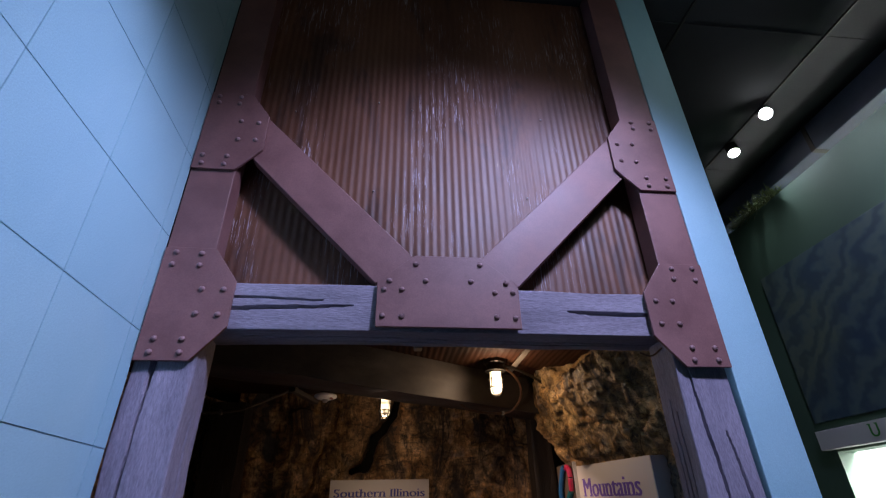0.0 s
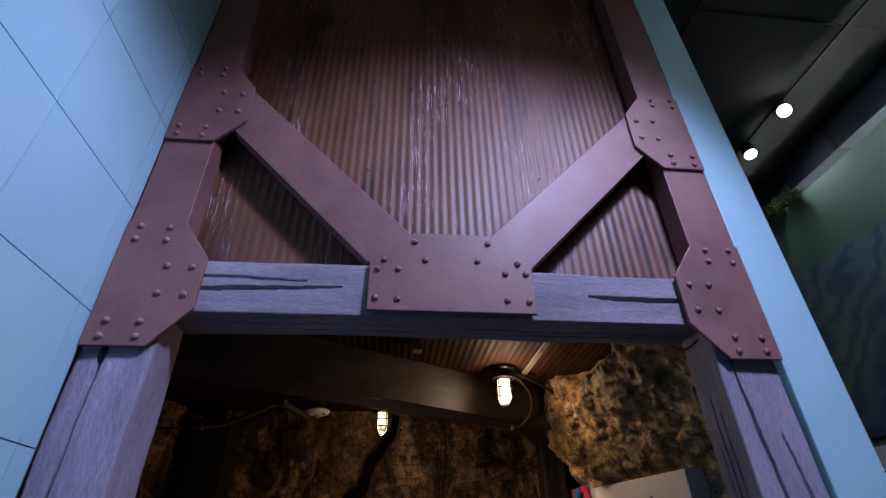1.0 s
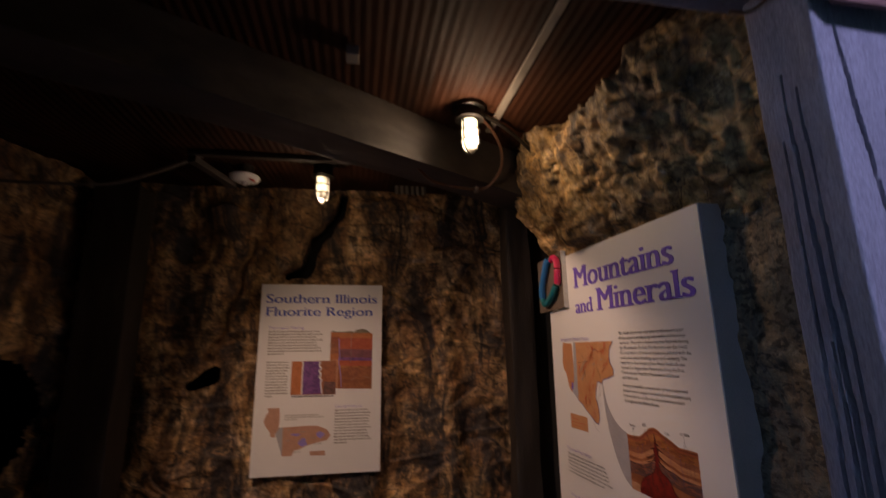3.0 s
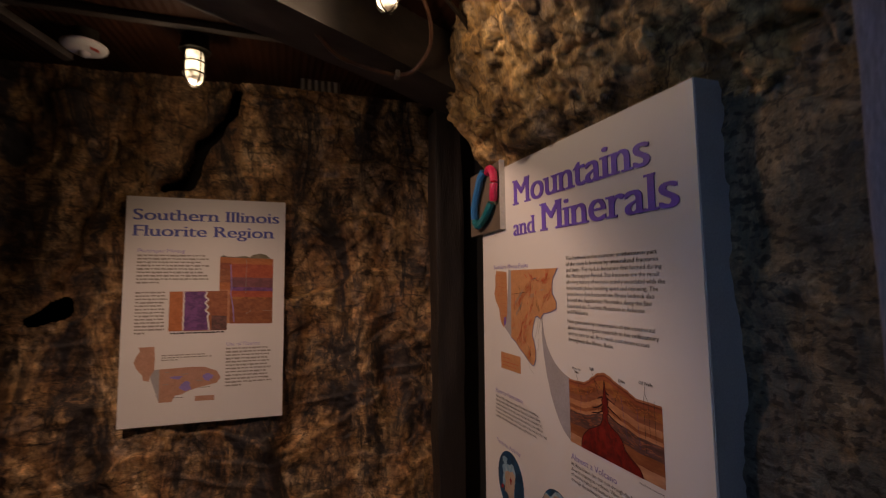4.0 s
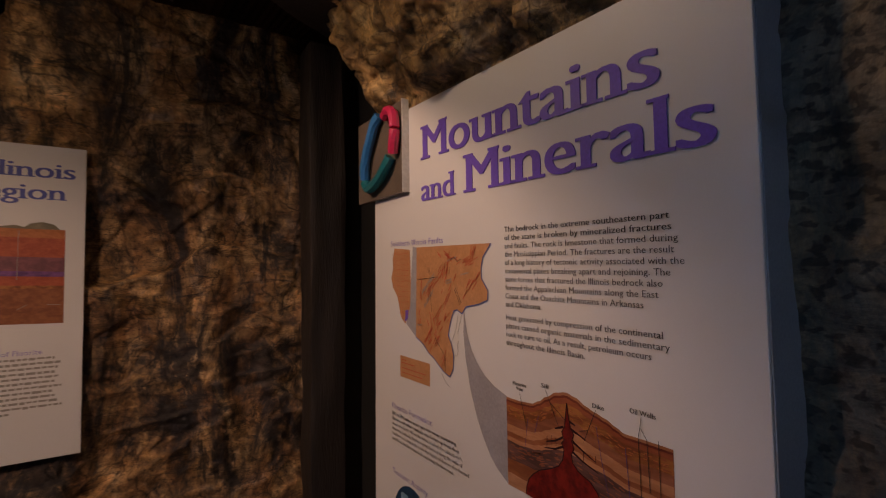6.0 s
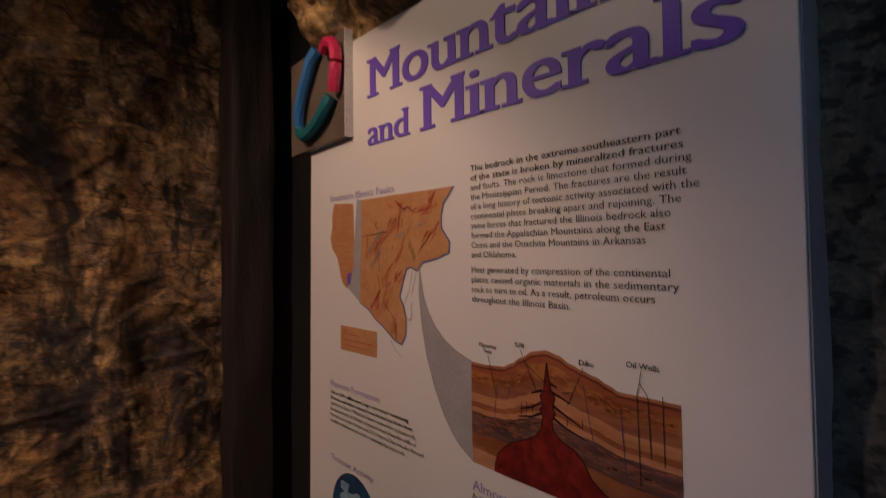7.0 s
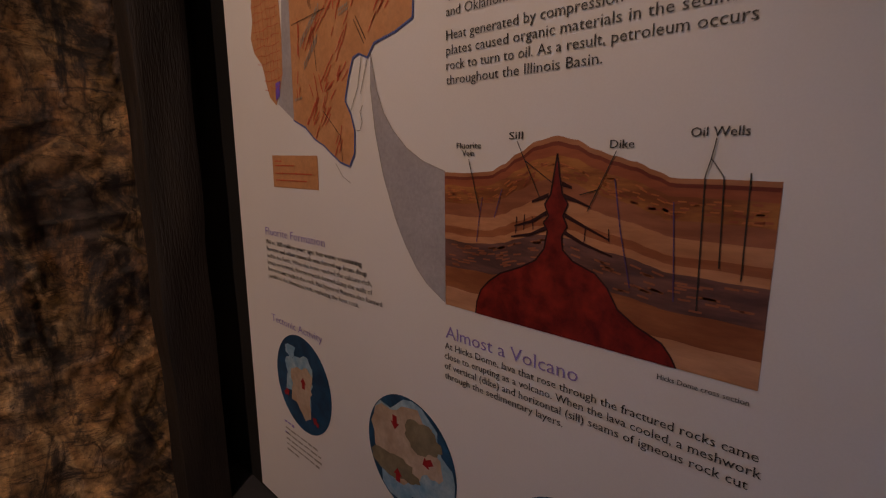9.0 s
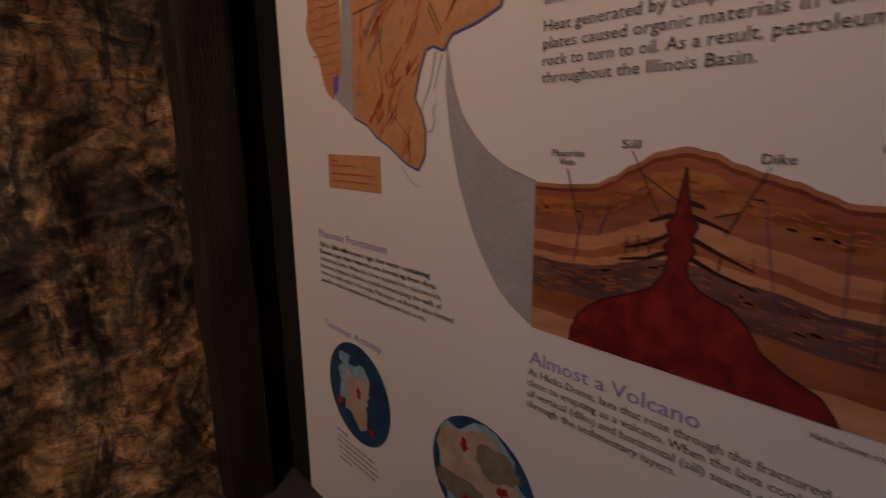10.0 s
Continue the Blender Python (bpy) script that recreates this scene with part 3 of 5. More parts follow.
structure("wall_far_east", boxed(4.45, -4.05, GROUND_Z, 4.6, 5.2, 4.62), M_WHITE, "white wall beyond the doorway", "wall")
structure("wall_far_north", boxed(STRIP_E, 5.1, GROUND_Z, 4.6, 5.2, 4.62), M_BLACK, "black wall above the hall end", "wall")

# ---- lettering and print ----
def islands_of(me):
    """The separate letters of a text mesh, as lists of polygons, left to right; dots go with their stems."""
    parent = list(range(len(me.vertices)))

    def root(i):
        while parent[i] != i:
            parent[i] = parent[parent[i]]
            i = parent[i]
        return i
    for p in me.polygons:
        v = list(p.vertices)
        for w in v[1:]:
            parent[root(w)] = root(v[0])
    groups = {}
    for p in me.polygons:
        groups.setdefault(root(p.vertices[0]), []).append(list(p.vertices))
    spans = []
    for polys in groups.values():
        xs = [me.vertices[i].co.x for q in polys for i in q]
        spans.append([min(xs), max(xs), polys])
    spans.sort(key=lambda s: s[0])
    out = []
    for a, b, polys in spans:
        if out and min(b, out[-1][1]) - max(a, out[-1][0]) > 0.6 * min(b - a, out[-1][1] - out[-1][0]):
            out[-1][1] = max(b, out[-1][1])
            out[-1][2] = out[-1][2] + polys
        else:
            out.append([a, b, polys])
    return [polys for _, _, polys in out]


def text_shape(body, size, bold=0.0, res=3, thin=-0.006, foot=0.075):
    """A line of built-in type in flat letters with slab feet and stems widened sideways: a list of letters, each (points, polygons)."""
    cu = bpy.data.curves.new("text", "FONT")
    cu.body, cu.size, cu.resolution_u, cu.offset, cu.fill_mode = body, 1.0, res, thin, "FRONT"
    ob = new("text", cu)
    me = bpy.data.meshes.new_from_object(ob)
    bpy.data.objects.remove(ob)
    letters = []
    for polys in islands_of(me):
        pts, faces, seen = [], [], {}
        for q in polys:
            f = []
            for i in q:
                if i not in seen:
                    seen[i] = len(pts)
                    pts.append((me.vertices[i].co.x, me.vertices[i].co.y, 0.0))
                f.append(seen[i])
            faces.append(f)
        count = {}
        for f in faces:
            for a, b in zip(f, f[1:] + f[:1]):
                count.setdefault((min(a, b), max(a, b)), []).append(f)
        hi = max(p[1] for p in pts)
        feet = []
        for (a, b), fs in count.items():
            if len(fs) != 1:
                continue
            (xa, ya, _), (xb, yb, _) = pts[a], pts[b]
            if abs(ya - yb) > 1e-3 or not 0.03 < abs(xa - xb) < 0.20:
                continue
            mid = sum(pts[i][1] for i in fs[0]) / len(fs[0])
            if mid > ya and abs(ya + thin) < 0.014:
                feet.append((min(xa, xb) - foot, ya, max(xa, xb) + foot, ya + foot * 0.6))
            elif mid < ya and (abs(ya - hi) < 0.012 or 0.42 < ya < 0.56):
                feet.append((min(xa, xb) - foot, ya - foot * 0.6, max(xa, xb) + (0.03 if hi > 0.6 and ya > 0.6 else 0.0), ya))
        side = (-bold, -bold / 2, bold / 2, bold) if bold > 0.015 else (-bold, bold) if bold else ()
        own, shape = list(pts), [list(f) for f in faces]
        for k, dx in enumerate(side):
            n = len(pts)
            pts += [(x + dx, y, 0.004 * (k + 1)) for x, y, _ in own]
            faces += [[i + n for i in f] for f in shape]
        for x0, y0, x1, y1 in feet:
            x0, x1 = x0 - bold * 0.6, x1 + bold * 0.6
            n = len(pts)
            pts += [(x0, y0, 0.024), (x1, y0, 0.024), (x1, y1, 0.024), (x0, y1, 0.024)]
            faces.append([n, n + 1, n + 2, n + 3])
        letters.append(([(x * size, y * size, d) for x, y, d in pts], faces))
    bpy.data.meshes.remove(me)
    return letters


def fitted(letters, left, base, width):
    """Shifts and squeezes a line so that it runs from left over the given width on its baseline."""
    xs = [p[0] for pts, _ in letters for p in pts]
    k = width / (max(xs) - min(xs)) if width else 1.0
    return [([(left + (x - min(xs)) * k, base + y, d) for x, y, d in pts], faces) for pts, faces in letters]


def letter_mesh(letters, to3, lift, thick=0.0):
    verts, faces = [], []
    for pts, fs in letters:
        n = len(verts)
        verts += [to3(x, y, lift + thick + d * 0.01) for x, y, d in pts]
        faces += [[i + n for i in f] for f in fs]
        if thick:
            count = {}
            for f in fs:
                for a, b in zip(f, f[1:] + f[:1]):
                    count[(a, b)] = 1
            m = len(verts)
            verts += [to3(x, y, lift) for x, y, d in pts]
            for a, b in count:
                if (b, a) not in count:
                    faces.append([n + b, n + a, m + a, m + b])
    me = bpy.data.meshes.new("lettering")
    me.from_pydata(verts, [], faces)
    me.update()
    return me


def line(sign, to3, body, left, base, size, material, width=0.0, bold=0.0, label="", name="text_line", res=2):
    me = letter_mesh(fitted(text_shape(body, size, bold, res, foot=0.035), left, base, width), to3, 0.0012)
    me.materials.append(material)
    return part(name, me, None, sign, label)


def raised(sign, to3, body, left, base, size, width, bold, material, name="raised_letter", thick=0.0022):
    for letter in fitted(text_shape(body, size, bold, 6), left, base, width):
        me = letter_mesh([letter], to3, 0.0005, thick)
        me.materials.append(material)
        part(name, me, None, sign)


def printed(sign, name, points, to3, material, lift=0.0008, label=""):
    bm = bmesh.new()
    vs = [bm.verts.new(to3(a, b, lift)) for a, b in points]
    want = Vector(to3(0, 0, 1)) - Vector(to3(0, 0, 0))
    for tri in tessellate_polygon([[Vector((a, b, 0)) for a, b in points]]):
        f = bm.faces.new([vs[i] for i in tri])
        f.normal_update()
        if f.normal.dot(want) < 0:
            f.normal_flip()
    return part(name, bm, material, sign, label)


def strokes(sign, name, lines, width, to3, material, lift=0.0022, label="", split=False):
    if split:
        for one in lines:
            strokes(sign, name, [one], width, to3, material, lift, label)
        return None
    bm = bmesh.new()
    for k, pts in enumerate(lines):
        lift += 1.2e-5
        for (ax, ay), (bx, by) in zip(pts, pts[1:]):
            n = math.hypot(bx - ax, by - ay) or 1
            ox, oy = -(by - ay) / n * width / 2, (bx - ax) / n * width / 2
            bm.faces.new([bm.verts.new(to3(x, y, lift)) for x, y in ((ax + ox, ay + oy), (ax - ox, ay - oy), (bx - ox, by - oy), (bx + ox, by + oy))])
    bmesh.ops.recalc_face_normals(bm, faces=bm.faces[:])
    return part(name, bm, material, sign, label)


def bars(sign, to3, left, top, width, rows, gap, seed, thick=0.0045, material=None, head=0):
    """Unreadable small print as bars of word length."""
    rnd = random.Random(seed)
    bm = bmesh.new()
    for r in range(rows):
        x, end = left, left + width * rnd.uniform(0.86, 1.0) * (0.35 if r == rows - 1 else 1)
        z = top - r * gap
        while x < end - 0.006:
            w = min(rnd.uniform(0.010, 0.032), end - x)
            h = thick * rnd.uniform(0.75, 1.1)
            bm.faces.new([bm.verts.new(to3(a, b, 0.0009)) for a, b in ((x, z - h), (x + w, z - h), (x + w, z), (x, z))])
            x += w + 0.004
    return part("small_print", bm, material or M_GREYINK, sign, "illegible grey small print")


def blob(cx, cy, rx, ry, seed, n=28, rough=0.25):
    out = []
    for k in range(n):
        a = 2 * math.pi * k / n
        r = 1 + rough * noise.noise(Vector((math.cos(a) * 1.6 + seed, math.sin(a) * 1.6, seed))) + rough * 0.5 * noise.noise(Vector((math.cos(a) * 5 + seed, math.sin(a) * 5, seed)))
        out.append((cx + rx * r * math.cos(a), cy + ry * r * math.sin(a)))
    return out


# ---- the large sign ----
PX, PLEFT = 1.197, 3.512
big_sign = thing("exhibit_sign", (1.22, 2.89, 0.3), "large white exhibit sign with purple raised title and geology graphics", "sign")
part("board", slab([(0.0, 0.30), (1.239, 0.30), (1.239, 1.900), (0.024, 1.951)], lambda a, b, d: (PX + 0.10 - d, PLEFT - a, b), 0.10, 0.002), M_WHITE, big_sign)
part("side_panel", boxed(PX + 0.004, 2.2705, 0.30, PX + 0.10, 2.2725, 1.899), M_EDGE, big_sign, "blue-grey sign edge")
on_big = lambda a, b, d: (PX - d, PLEFT - a, b - 0.007)
on_tilt = lambda a, b, d: on_big(a, b + 0.06 * max(0.0, b - 1.15) * (1.24 - a), d)    # the print climbs with the sloping top edge
B = big_sign
raised(B, on_tilt, "Mountains", 0.338, 1.739, 0.138, 0.761, 0.024, M_PURPLE)
raised(B, on_tilt, "and", 0.338, 1.624, 0.092, 0.174, 0.022, M_PURPLE)
raised(B, on_tilt, "Minerals", 0.549, 1.623, 0.138, 0.636, 0.024, M_PURPLE)
line(B, on_tilt, "Southern Illinois Faults", 0.140, 1.504, 0.024, M_LILAC, 0.308)
PARA = [("The bedrock in the extreme southeastern part", 0.402, 1), ("of the state is broken by mineralized fractures", 0.405, 1), ("and faults. The rock is limestone that formed during", 0.415, 0),
        ("the Mississippian Period. The fractures are the result", 0.408, 0), ("of a long history of tectonic activity associated with the", 0.424, 0), ("continental plates breaking apart and rejoining. The", 0.400, 0),
        ("same forces that fractured the Illinois bedrock also", 0.386, 0), ("formed the Appalachian Mountains along the East", 0.378, 0), ("Coast and the Ouachita Mountains in Arkansas", 0.350, 0), ("and Oklahoma.", 0.113, 0)]
for k, (body, w, heavy) in enumerate(PARA):
    line(B, on_tilt, body, 0.7030, 1.5186 - 0.0183 * k, 0.0168, M_BLACKINK, w, 0.018 if heavy else 0.005)
for k, (body, w) in enumerate((("Heat generated by compression of the continental", 0.384), ("plates caused organic materials in the sedimentary", 0.395), ("rock to turn to oil. As a result, petroleum occurs", 0.362), ("throughout the Illinois Basin.", 0.224))):
    line(B, on_tilt, body, 0.7025, 1.3256 - 0.0184 * k, 0.0168, M_BLACKINK, w, 0.005)
line(B, on_big, "Almost a Volcano", 0.697, 0.911, 0.027, M_LILAC, 0.219, 0.004)
for k, (body, w) in enumerate((("At Hicks Dome, lava that rose through the fractured rocks came", 0.408), ("close to erupting as a volcano. When the lava cooled, a meshwork", 0.412), ("of vertical (dike) and horizontal (sill) seams of igneous rock cut", 0.402), ("through the sedimentary layers.", 0.203))):
    line(B, on_big, body, 0.6955, 0.893 - 0.0161 * k, 0.0150, M_BLACKINK, w, 0.005)
line(B, on_big, "Fluorite Formation", 0.137, 1.010, 0.024, M_LILAC, 0.243)
for k, (body, w, heavy) in enumerate((("150 to 200 million years ago, hot water containing", 0.358, 1), ("fluorine and other minerals was forced up from deep", 0.372, 1), ("within the Earth. When the brine reached the calcium-rich,", 0.385, 0),
                                      ("limestone bedrock, fluorite crystals formed along the walls of", 0.385, 0), ("fractures and voids in the rock. Flat layers of fluorite also formed", 0.412, 0), ("parallel to the limestone beds, replacing the host rock.", 0.345, 0))):
    line(B, on_big, body, 0.1365, 0.989 - 0.0158 * k, 0.0140, M_BLACKINK, w, 0.018 if heavy else 0.005)
line(B, on_big, "Tectonic Activity", 0.136, 0.806, 0.024, M_LILAC, 0.213)
line(B, on_big, "Hicks Dome cross section", 1.006, 0.946, 0.0085, M_BLACKINK, 0.085, 0.012)

# maps
STATE = [(0.163, 1.52), (0.205, 1.516), (0.263, 1.511), (0.267, 1.412), (0.262, 1.34), (0.248, 1.31), (0.229, 1.283), (0.205, 1.30), (0.194, 1.325), (0.182, 1.365), (0.150, 1.394), (0.139, 1.424), (0.152, 1.455), (0.150, 1.485)]
printed(B, "state_map", STATE, on_big, M_TAN, label="tan state map")
FAULTS = [(0.304, 1.516), (0.655, 1.508), (0.622, 1.475), (0.615, 1.45), (0.616, 1.424), (0.640, 1.395), (0.638, 1.372), (0.60, 1.360), (0.55, 1.352), (0.532, 1.333), (0.510, 1.342), (0.494, 1.338), (0.480, 1.31),
          (0.467, 1.273), (0.482, 1.25), (0.491, 1.222), (0.488, 1.185), (0.472, 1.163), (0.445, 1.17), (0.419, 1.185), (0.395, 1.20), (0.366, 1.212), (0.335, 1.235), (0.294, 1.250)]
printed(B, "fault_map", FAULTS, on_big, M_TAN, label="tan map crossed by red fault lines")
strokes(B, "map_edge", [FAULTS[1:]], 0.0032, on_big, M_COAST, 0.0016)
printed(B, "map_beam", [(0.267, 1.412), (0.281, 1.52), (0.304, 1.516), (0.294, 1.250), (0.236, 1.285)], on_big, M_SWOOSH, 0.0004, "pale grey connecting wedge")
printed(B, "county_mark", [(0.232, 1.325), (0.252, 1.328), (0.246, 1.300), (0.230, 1.292)], on_big, M_PURPLE, 0.0016)
def in_map(x, z):
    inside = False
    for (ax, az), (bx, bz) in zip(FAULTS, FAULTS[1:] + FAULTS[:1]):
        if (az > z) != (bz > z) and x < ax + (bx - ax) * (z - az) / (bz - az):
            inside = not inside
    return inside


rnd = random.Random(8)
cuts = []
# each swarm: from, to, half width, how many, lean of its lines in degrees
SWARMS = [((0.34, 1.22), (0.50, 1.42), 0.016, 26, 50), ((0.36, 1.20), (0.47, 1.33), 0.012, 14, 50), ((0.315, 1.28), (0.33, 1.40), 0.008, 7, 85), ((0.34, 1.36), (0.47, 1.47), 0.013, 20, 48), ((0.44, 1.38), (0.47, 1.48), 0.010, 12, 70),
          ((0.40, 1.495), (0.50, 1.485), 0.010, 10, -25), ((0.47, 1.47), (0.60, 1.46), 0.010, 12, 20), ((0.53, 1.37), (0.60, 1.43), 0.010, 10, 45), ((0.56, 1.47), (0.60, 1.50), 0.014, 12, 70), ((0.41, 1.185), (0.44, 1.20), 0.014, 5, 60), ((0.37, 1.28), (0.40, 1.30), 0.01, 5, 110)]
for (x0, z0), (x1, z1), half, count, lean in SWARMS:
    for k in range(count):
        f, ln, t = rnd.random(), rnd.uniform(0.014, 0.036), radians(rnd.gauss(lean, 6))
        a, z = x0 + (x1 - x0) * f + rnd.uniform(-half, half), z0 + (z1 - z0) * f + rnd.uniform(-half, half)
        b, y = a + ln * math.cos(t), z + ln * math.sin(t)
        if in_map(a, z) and in_map(b, y):
            cuts.append([(a, z), ((a + b) / 2 + rnd.uniform(-0.0015, 0.0015), (z + y) / 2), (b, y)])
strokes(B, "fault_line", cuts, 0.0019, on_big, M_REDLINE, 0.0018, split=True)
names = []
for (x0, z0), (x1, z1), rows in (((0.335, 1.385), (0.40, 1.435), 2), ((0.345, 1.345), (0.39, 1.385), 2), ((0.46, 1.415), (0.485, 1.42), 2), ((0.53, 1.432), (0.56, 1.436), 1), ((0.305, 1.285), (0.33, 1.287), 1), ((0.47, 1.47), (0.51, 1.478), 1)):
    for r in range(rows):
        x, step = x0, 0.0045
        while x < x1:
            f = (x - x0) / (x1 - x0)
            z = z0 + (z1 - z0) * f - 0.007 * r
            names.append([(x, z), (x + step * 0.7, z + 0.004 + (z1 - z0) / (x1 - x0) * step * 0.7)])
            x += step * rnd.uniform(1.0, 1.6)
strokes(B, "map_lettering", names, 0.0022, on_big, M_GREYINK, 0.0020, split=True)
strokes(B, "map_mark", [[(0.50, 1.395), (0.525, 1.355)], [(0.505, 1.40), (0.53, 1.36)], [(0.37, 1.44), (0.37, 1.455)], [(0.376, 1.435), (0.376, 1.455)], [(0.485, 1.475), (0.50, 1.48), (0.515, 1.468), (0.53, 1.475)], [(0.307, 1.420), (0.42, 1.428)], [(0.38, 1.39), (0.385, 1.33)], [(0.40, 1.26), (0.45, 1.215)], [(0.45, 1.215), (0.452, 1.17)], [(0.48, 1.455), (0.476, 1.435)]], 0.0012, on_big, M_BLACKINK, 0.0021, split=True)
county = []
for k in range(12):
    z = 1.318 + 0.0165 * k
    x0, x1 = (0.188 if z < 1.36 else 0.150 if z > 1.40 else 0.165), 0.260 - (0.012 if z < 1.33 else 0.0)
    county.append([(x0 + (x1 - x0) * f, z + rnd.uniform(-0.004, 0.004)) for f in (0, 0.2, 0.4, 0.6, 0.8, 1.0)])
for k in range(6):
    x = 0.166 + 0.0165 * k
    z0 = 1.40 if k == 0 else 1.35 if k == 1 else 1.31
    county.append([(x + rnd.uniform(-0.004, 0.004), z0 + (1.508 - z0) * f) for f in (0, 0.17, 0.33, 0.5, 0.67, 0.83, 1.0)])
strokes(B, "county_line", county, 0.0009, on_big, M_REDLINE, 0.0016, split=True)
printed(B, "map_key", [(0.193, 1.118), (0.369, 1.118), (0.370, 1.182), (0.195, 1.184)], on_big, M_TAN, label="small tan map key")
strokes(B, "key_line", [[(0.205, 1.172), (0.235, 1.172)], [(0.205, 1.163), (0.285, 1.163)], [(0.205, 1.147), (0.35, 1.147)], [(0.205, 1.133), (0.33, 1.133)], [(0.235, 1.151), (0.235, 1.144)], [(0.29, 1.151), (0.29, 1.144)]], 0.0022, on_big, M_REDLINE, 0.0016, split=True)
strokes(B, "map_curl", [[(0.515, 1.262), (0.507, 1.252), (0.512, 1.236), (0.505, 1.222), (0.496, 1.222)], [(0.43, 1.168), (0.45, 1.145), (0.472, 1.135)], [(0.515, 1.335), (0.503, 1.29), (0.478, 1.25)], [(0.53, 1.33), (0.51, 1.28)]], 0.0014, on_big, M_GREYINK, 0.0012, split=True)

# the wedge that joins map and cross section
printed(B, "wedge", [(0.538, 1.345), (0.552, 1.283), (0.568, 1.246), (0.59, 1.218), (0.619, 1.192), (0.655, 1.172), (0.699, 1.158), (0.697, 0.966), (0.66, 0.987), (0.637, 1.008), (0.61, 1.045), (0.588, 1.085), (0.562, 1.15), (0.545, 1.22), (0.536, 1.29)], on_big, M_SWOOSH, 0.0006, "grey-lilac curved wedge")
strokes(B, "wedge_edge", [[(0.538, 1.345), (0.552, 1.283), (0.568, 1.246), (0.59, 1.218), (0.619, 1.192), (0.655, 1.172), (0.699, 1.158)], [(0.697, 0.966), (0.66, 0.987), (0.637, 1.008), (0.61, 1.045), (0.588, 1.085), (0.562, 1.15), (0.545, 1.22), (0.536, 1.29)]], 0.0013, on_big, M_GREYINK, 0.0012)

# the cross section: strata that follow the domed ground
GROUND = [(0.698, 1.157), (0.735, 1.156), (0.78, 1.159), (0.800, 1.168), (0.823, 1.182), (0.850, 1.196), (0.876, 1.201), (0.900, 1.196), (0.924, 1.185), (0.945, 1.178), (0.968, 1.172), (0.990, 1.163), (1.007, 1.156), (1.05, 1.156), (1.096, 1.155)]


def ground(a):
    for (x0, z0), (x1, z1) in zip(GROUND, GROUND[1:]):
        if x0 <= a <= x1:
            t = (a - x0) / (x1 - x0)
            t = t * t * (3 - 2 * t) if abs(z1 - z0) > 0.004 else t
            return z0 + (z1 - z0) * t
    return GROUND[-1][1]


def stratum(a, depth, wav=0.0):
    f = max(0.25, 1 - depth * 4.5)
    z = 1.156 + (ground(a) - 1.156) * f - depth + wav * noise.noise(Vector((a * 26, depth * 60, 0)))
    return max(z, 0.963)


LAYERS = [(0, 0.005, "sand"), (0.005, 0.009, "red"), (0.009, 0.018, "rust"), (0.018, 0.041, "ochre"), (0.041, 0.059, "mauve"), (0.059, 0.076, "buff"), (0.076, 0.086, "brown"), (0.086, 0.095, "buff"), (0.095, 0.134, "slate"), (0.134, 0.165, "earth"), (0.165, 0.21, "beige")]
N = 60
for d0, d1, kind in LAYERS:
    bm = bmesh.new()
    up, dn = [], []
    for k in range(N + 1):
        a = 0.698 + 0.398 * k / N
        up.append(bm.verts.new(on_big(a, stratum(a, d0, 0.002 if d0 > 0.01 else 0), 0.0008)))
        dn.append(bm.verts.new(on_big(a, stratum(a, d1, 0.002 if d1 > 0.01 else 0), 0.0008)))
    for k in range(N):
        bm.faces.new((dn[k], dn[k + 1], up[k + 1], up[k]))
    part("rock_layer", bm, M_BAND[kind], B, "printed layer of %s coloured rock" % kind)
# brick-like dashes in the ochre layer
rnd = random.Random(5)
dash = []
for k in range(190):
    a, d = rnd.uniform(0.70, 1.085), rnd.uniform(0.021, 0.039)
    dash.append([(a, stratum(a, d)), (a + 0.008, stratum(a + 0.008, d))])
strokes(B, "ochre_dash", dash[:95], 0.0022, on_big, M_BAND["rust"], 0.0012, split=True)
strokes(B, "ochre_dash", dash[95:], 0.0016, on_big, M_BAND["orange"], 0.0013, split=True)
dash = []
for k in range(110):
    a, d = rnd.uniform(0.70, 1.085), rnd.uniform(0.099, 0.131)
    dash.append([(a, stratum(a, d)), (a + 0.012, stratum(a + 0.012, d))])
strokes(B, "slate_dash", dash, 0.0022, on_big, M_BAND["mauve"], 0.0012, split=True)
MAGMA = [(0.757, 0.963), (0.759, 0.980), (0.766, 0.998), (0.780, 1.013), (0.799, 1.027), (0.830, 1.040), (0.852, 1.052), (0.864, 1.068), (0.868, 1.090), (0.862, 1.100), (0.869, 1.108), (0.863, 1.122), (0.871, 1.134), (0.874, 1.155), (0.878, 1.181), (0.882, 1.155), (0.886, 1.136), (0.894, 1.124), (0.888, 1.110), (0.894, 1.098), (0.887, 1.085), (0.889, 1.070), (0.903, 1.058), (0.931, 1.048), (0.946, 1.034), (0.959, 1.012), (0.980, 0.998), (1.008, 0.986), (1.018, 0.974), (1.024, 0.963)]
printed(B, "magma", MAGMA, on_big, M_MAGMA, 0.0016, "dark red rising magma")
strokes(B, "magma_rim", [MAGMA], 0.0020, on_big, M_MAGMA_RIM, 0.0019)
SILLS = [[(0.868, 1.133), (0.845, 1.124)], [(0.866, 1.112), (0.845, 1.100), (0.82, 1.092)], [(0.866, 1.094), (0.845, 1.084), (0.815, 1.078)], [(0.888, 1.133), (0.905, 1.128), (0.922, 1.122)], [(0.890, 1.111), (0.915, 1.100), (0.945, 1.088)], [(0.890, 1.091), (0.915, 1.080), (0.95, 1.070)], [(0.885, 1.147), (0.898, 1.143)]]
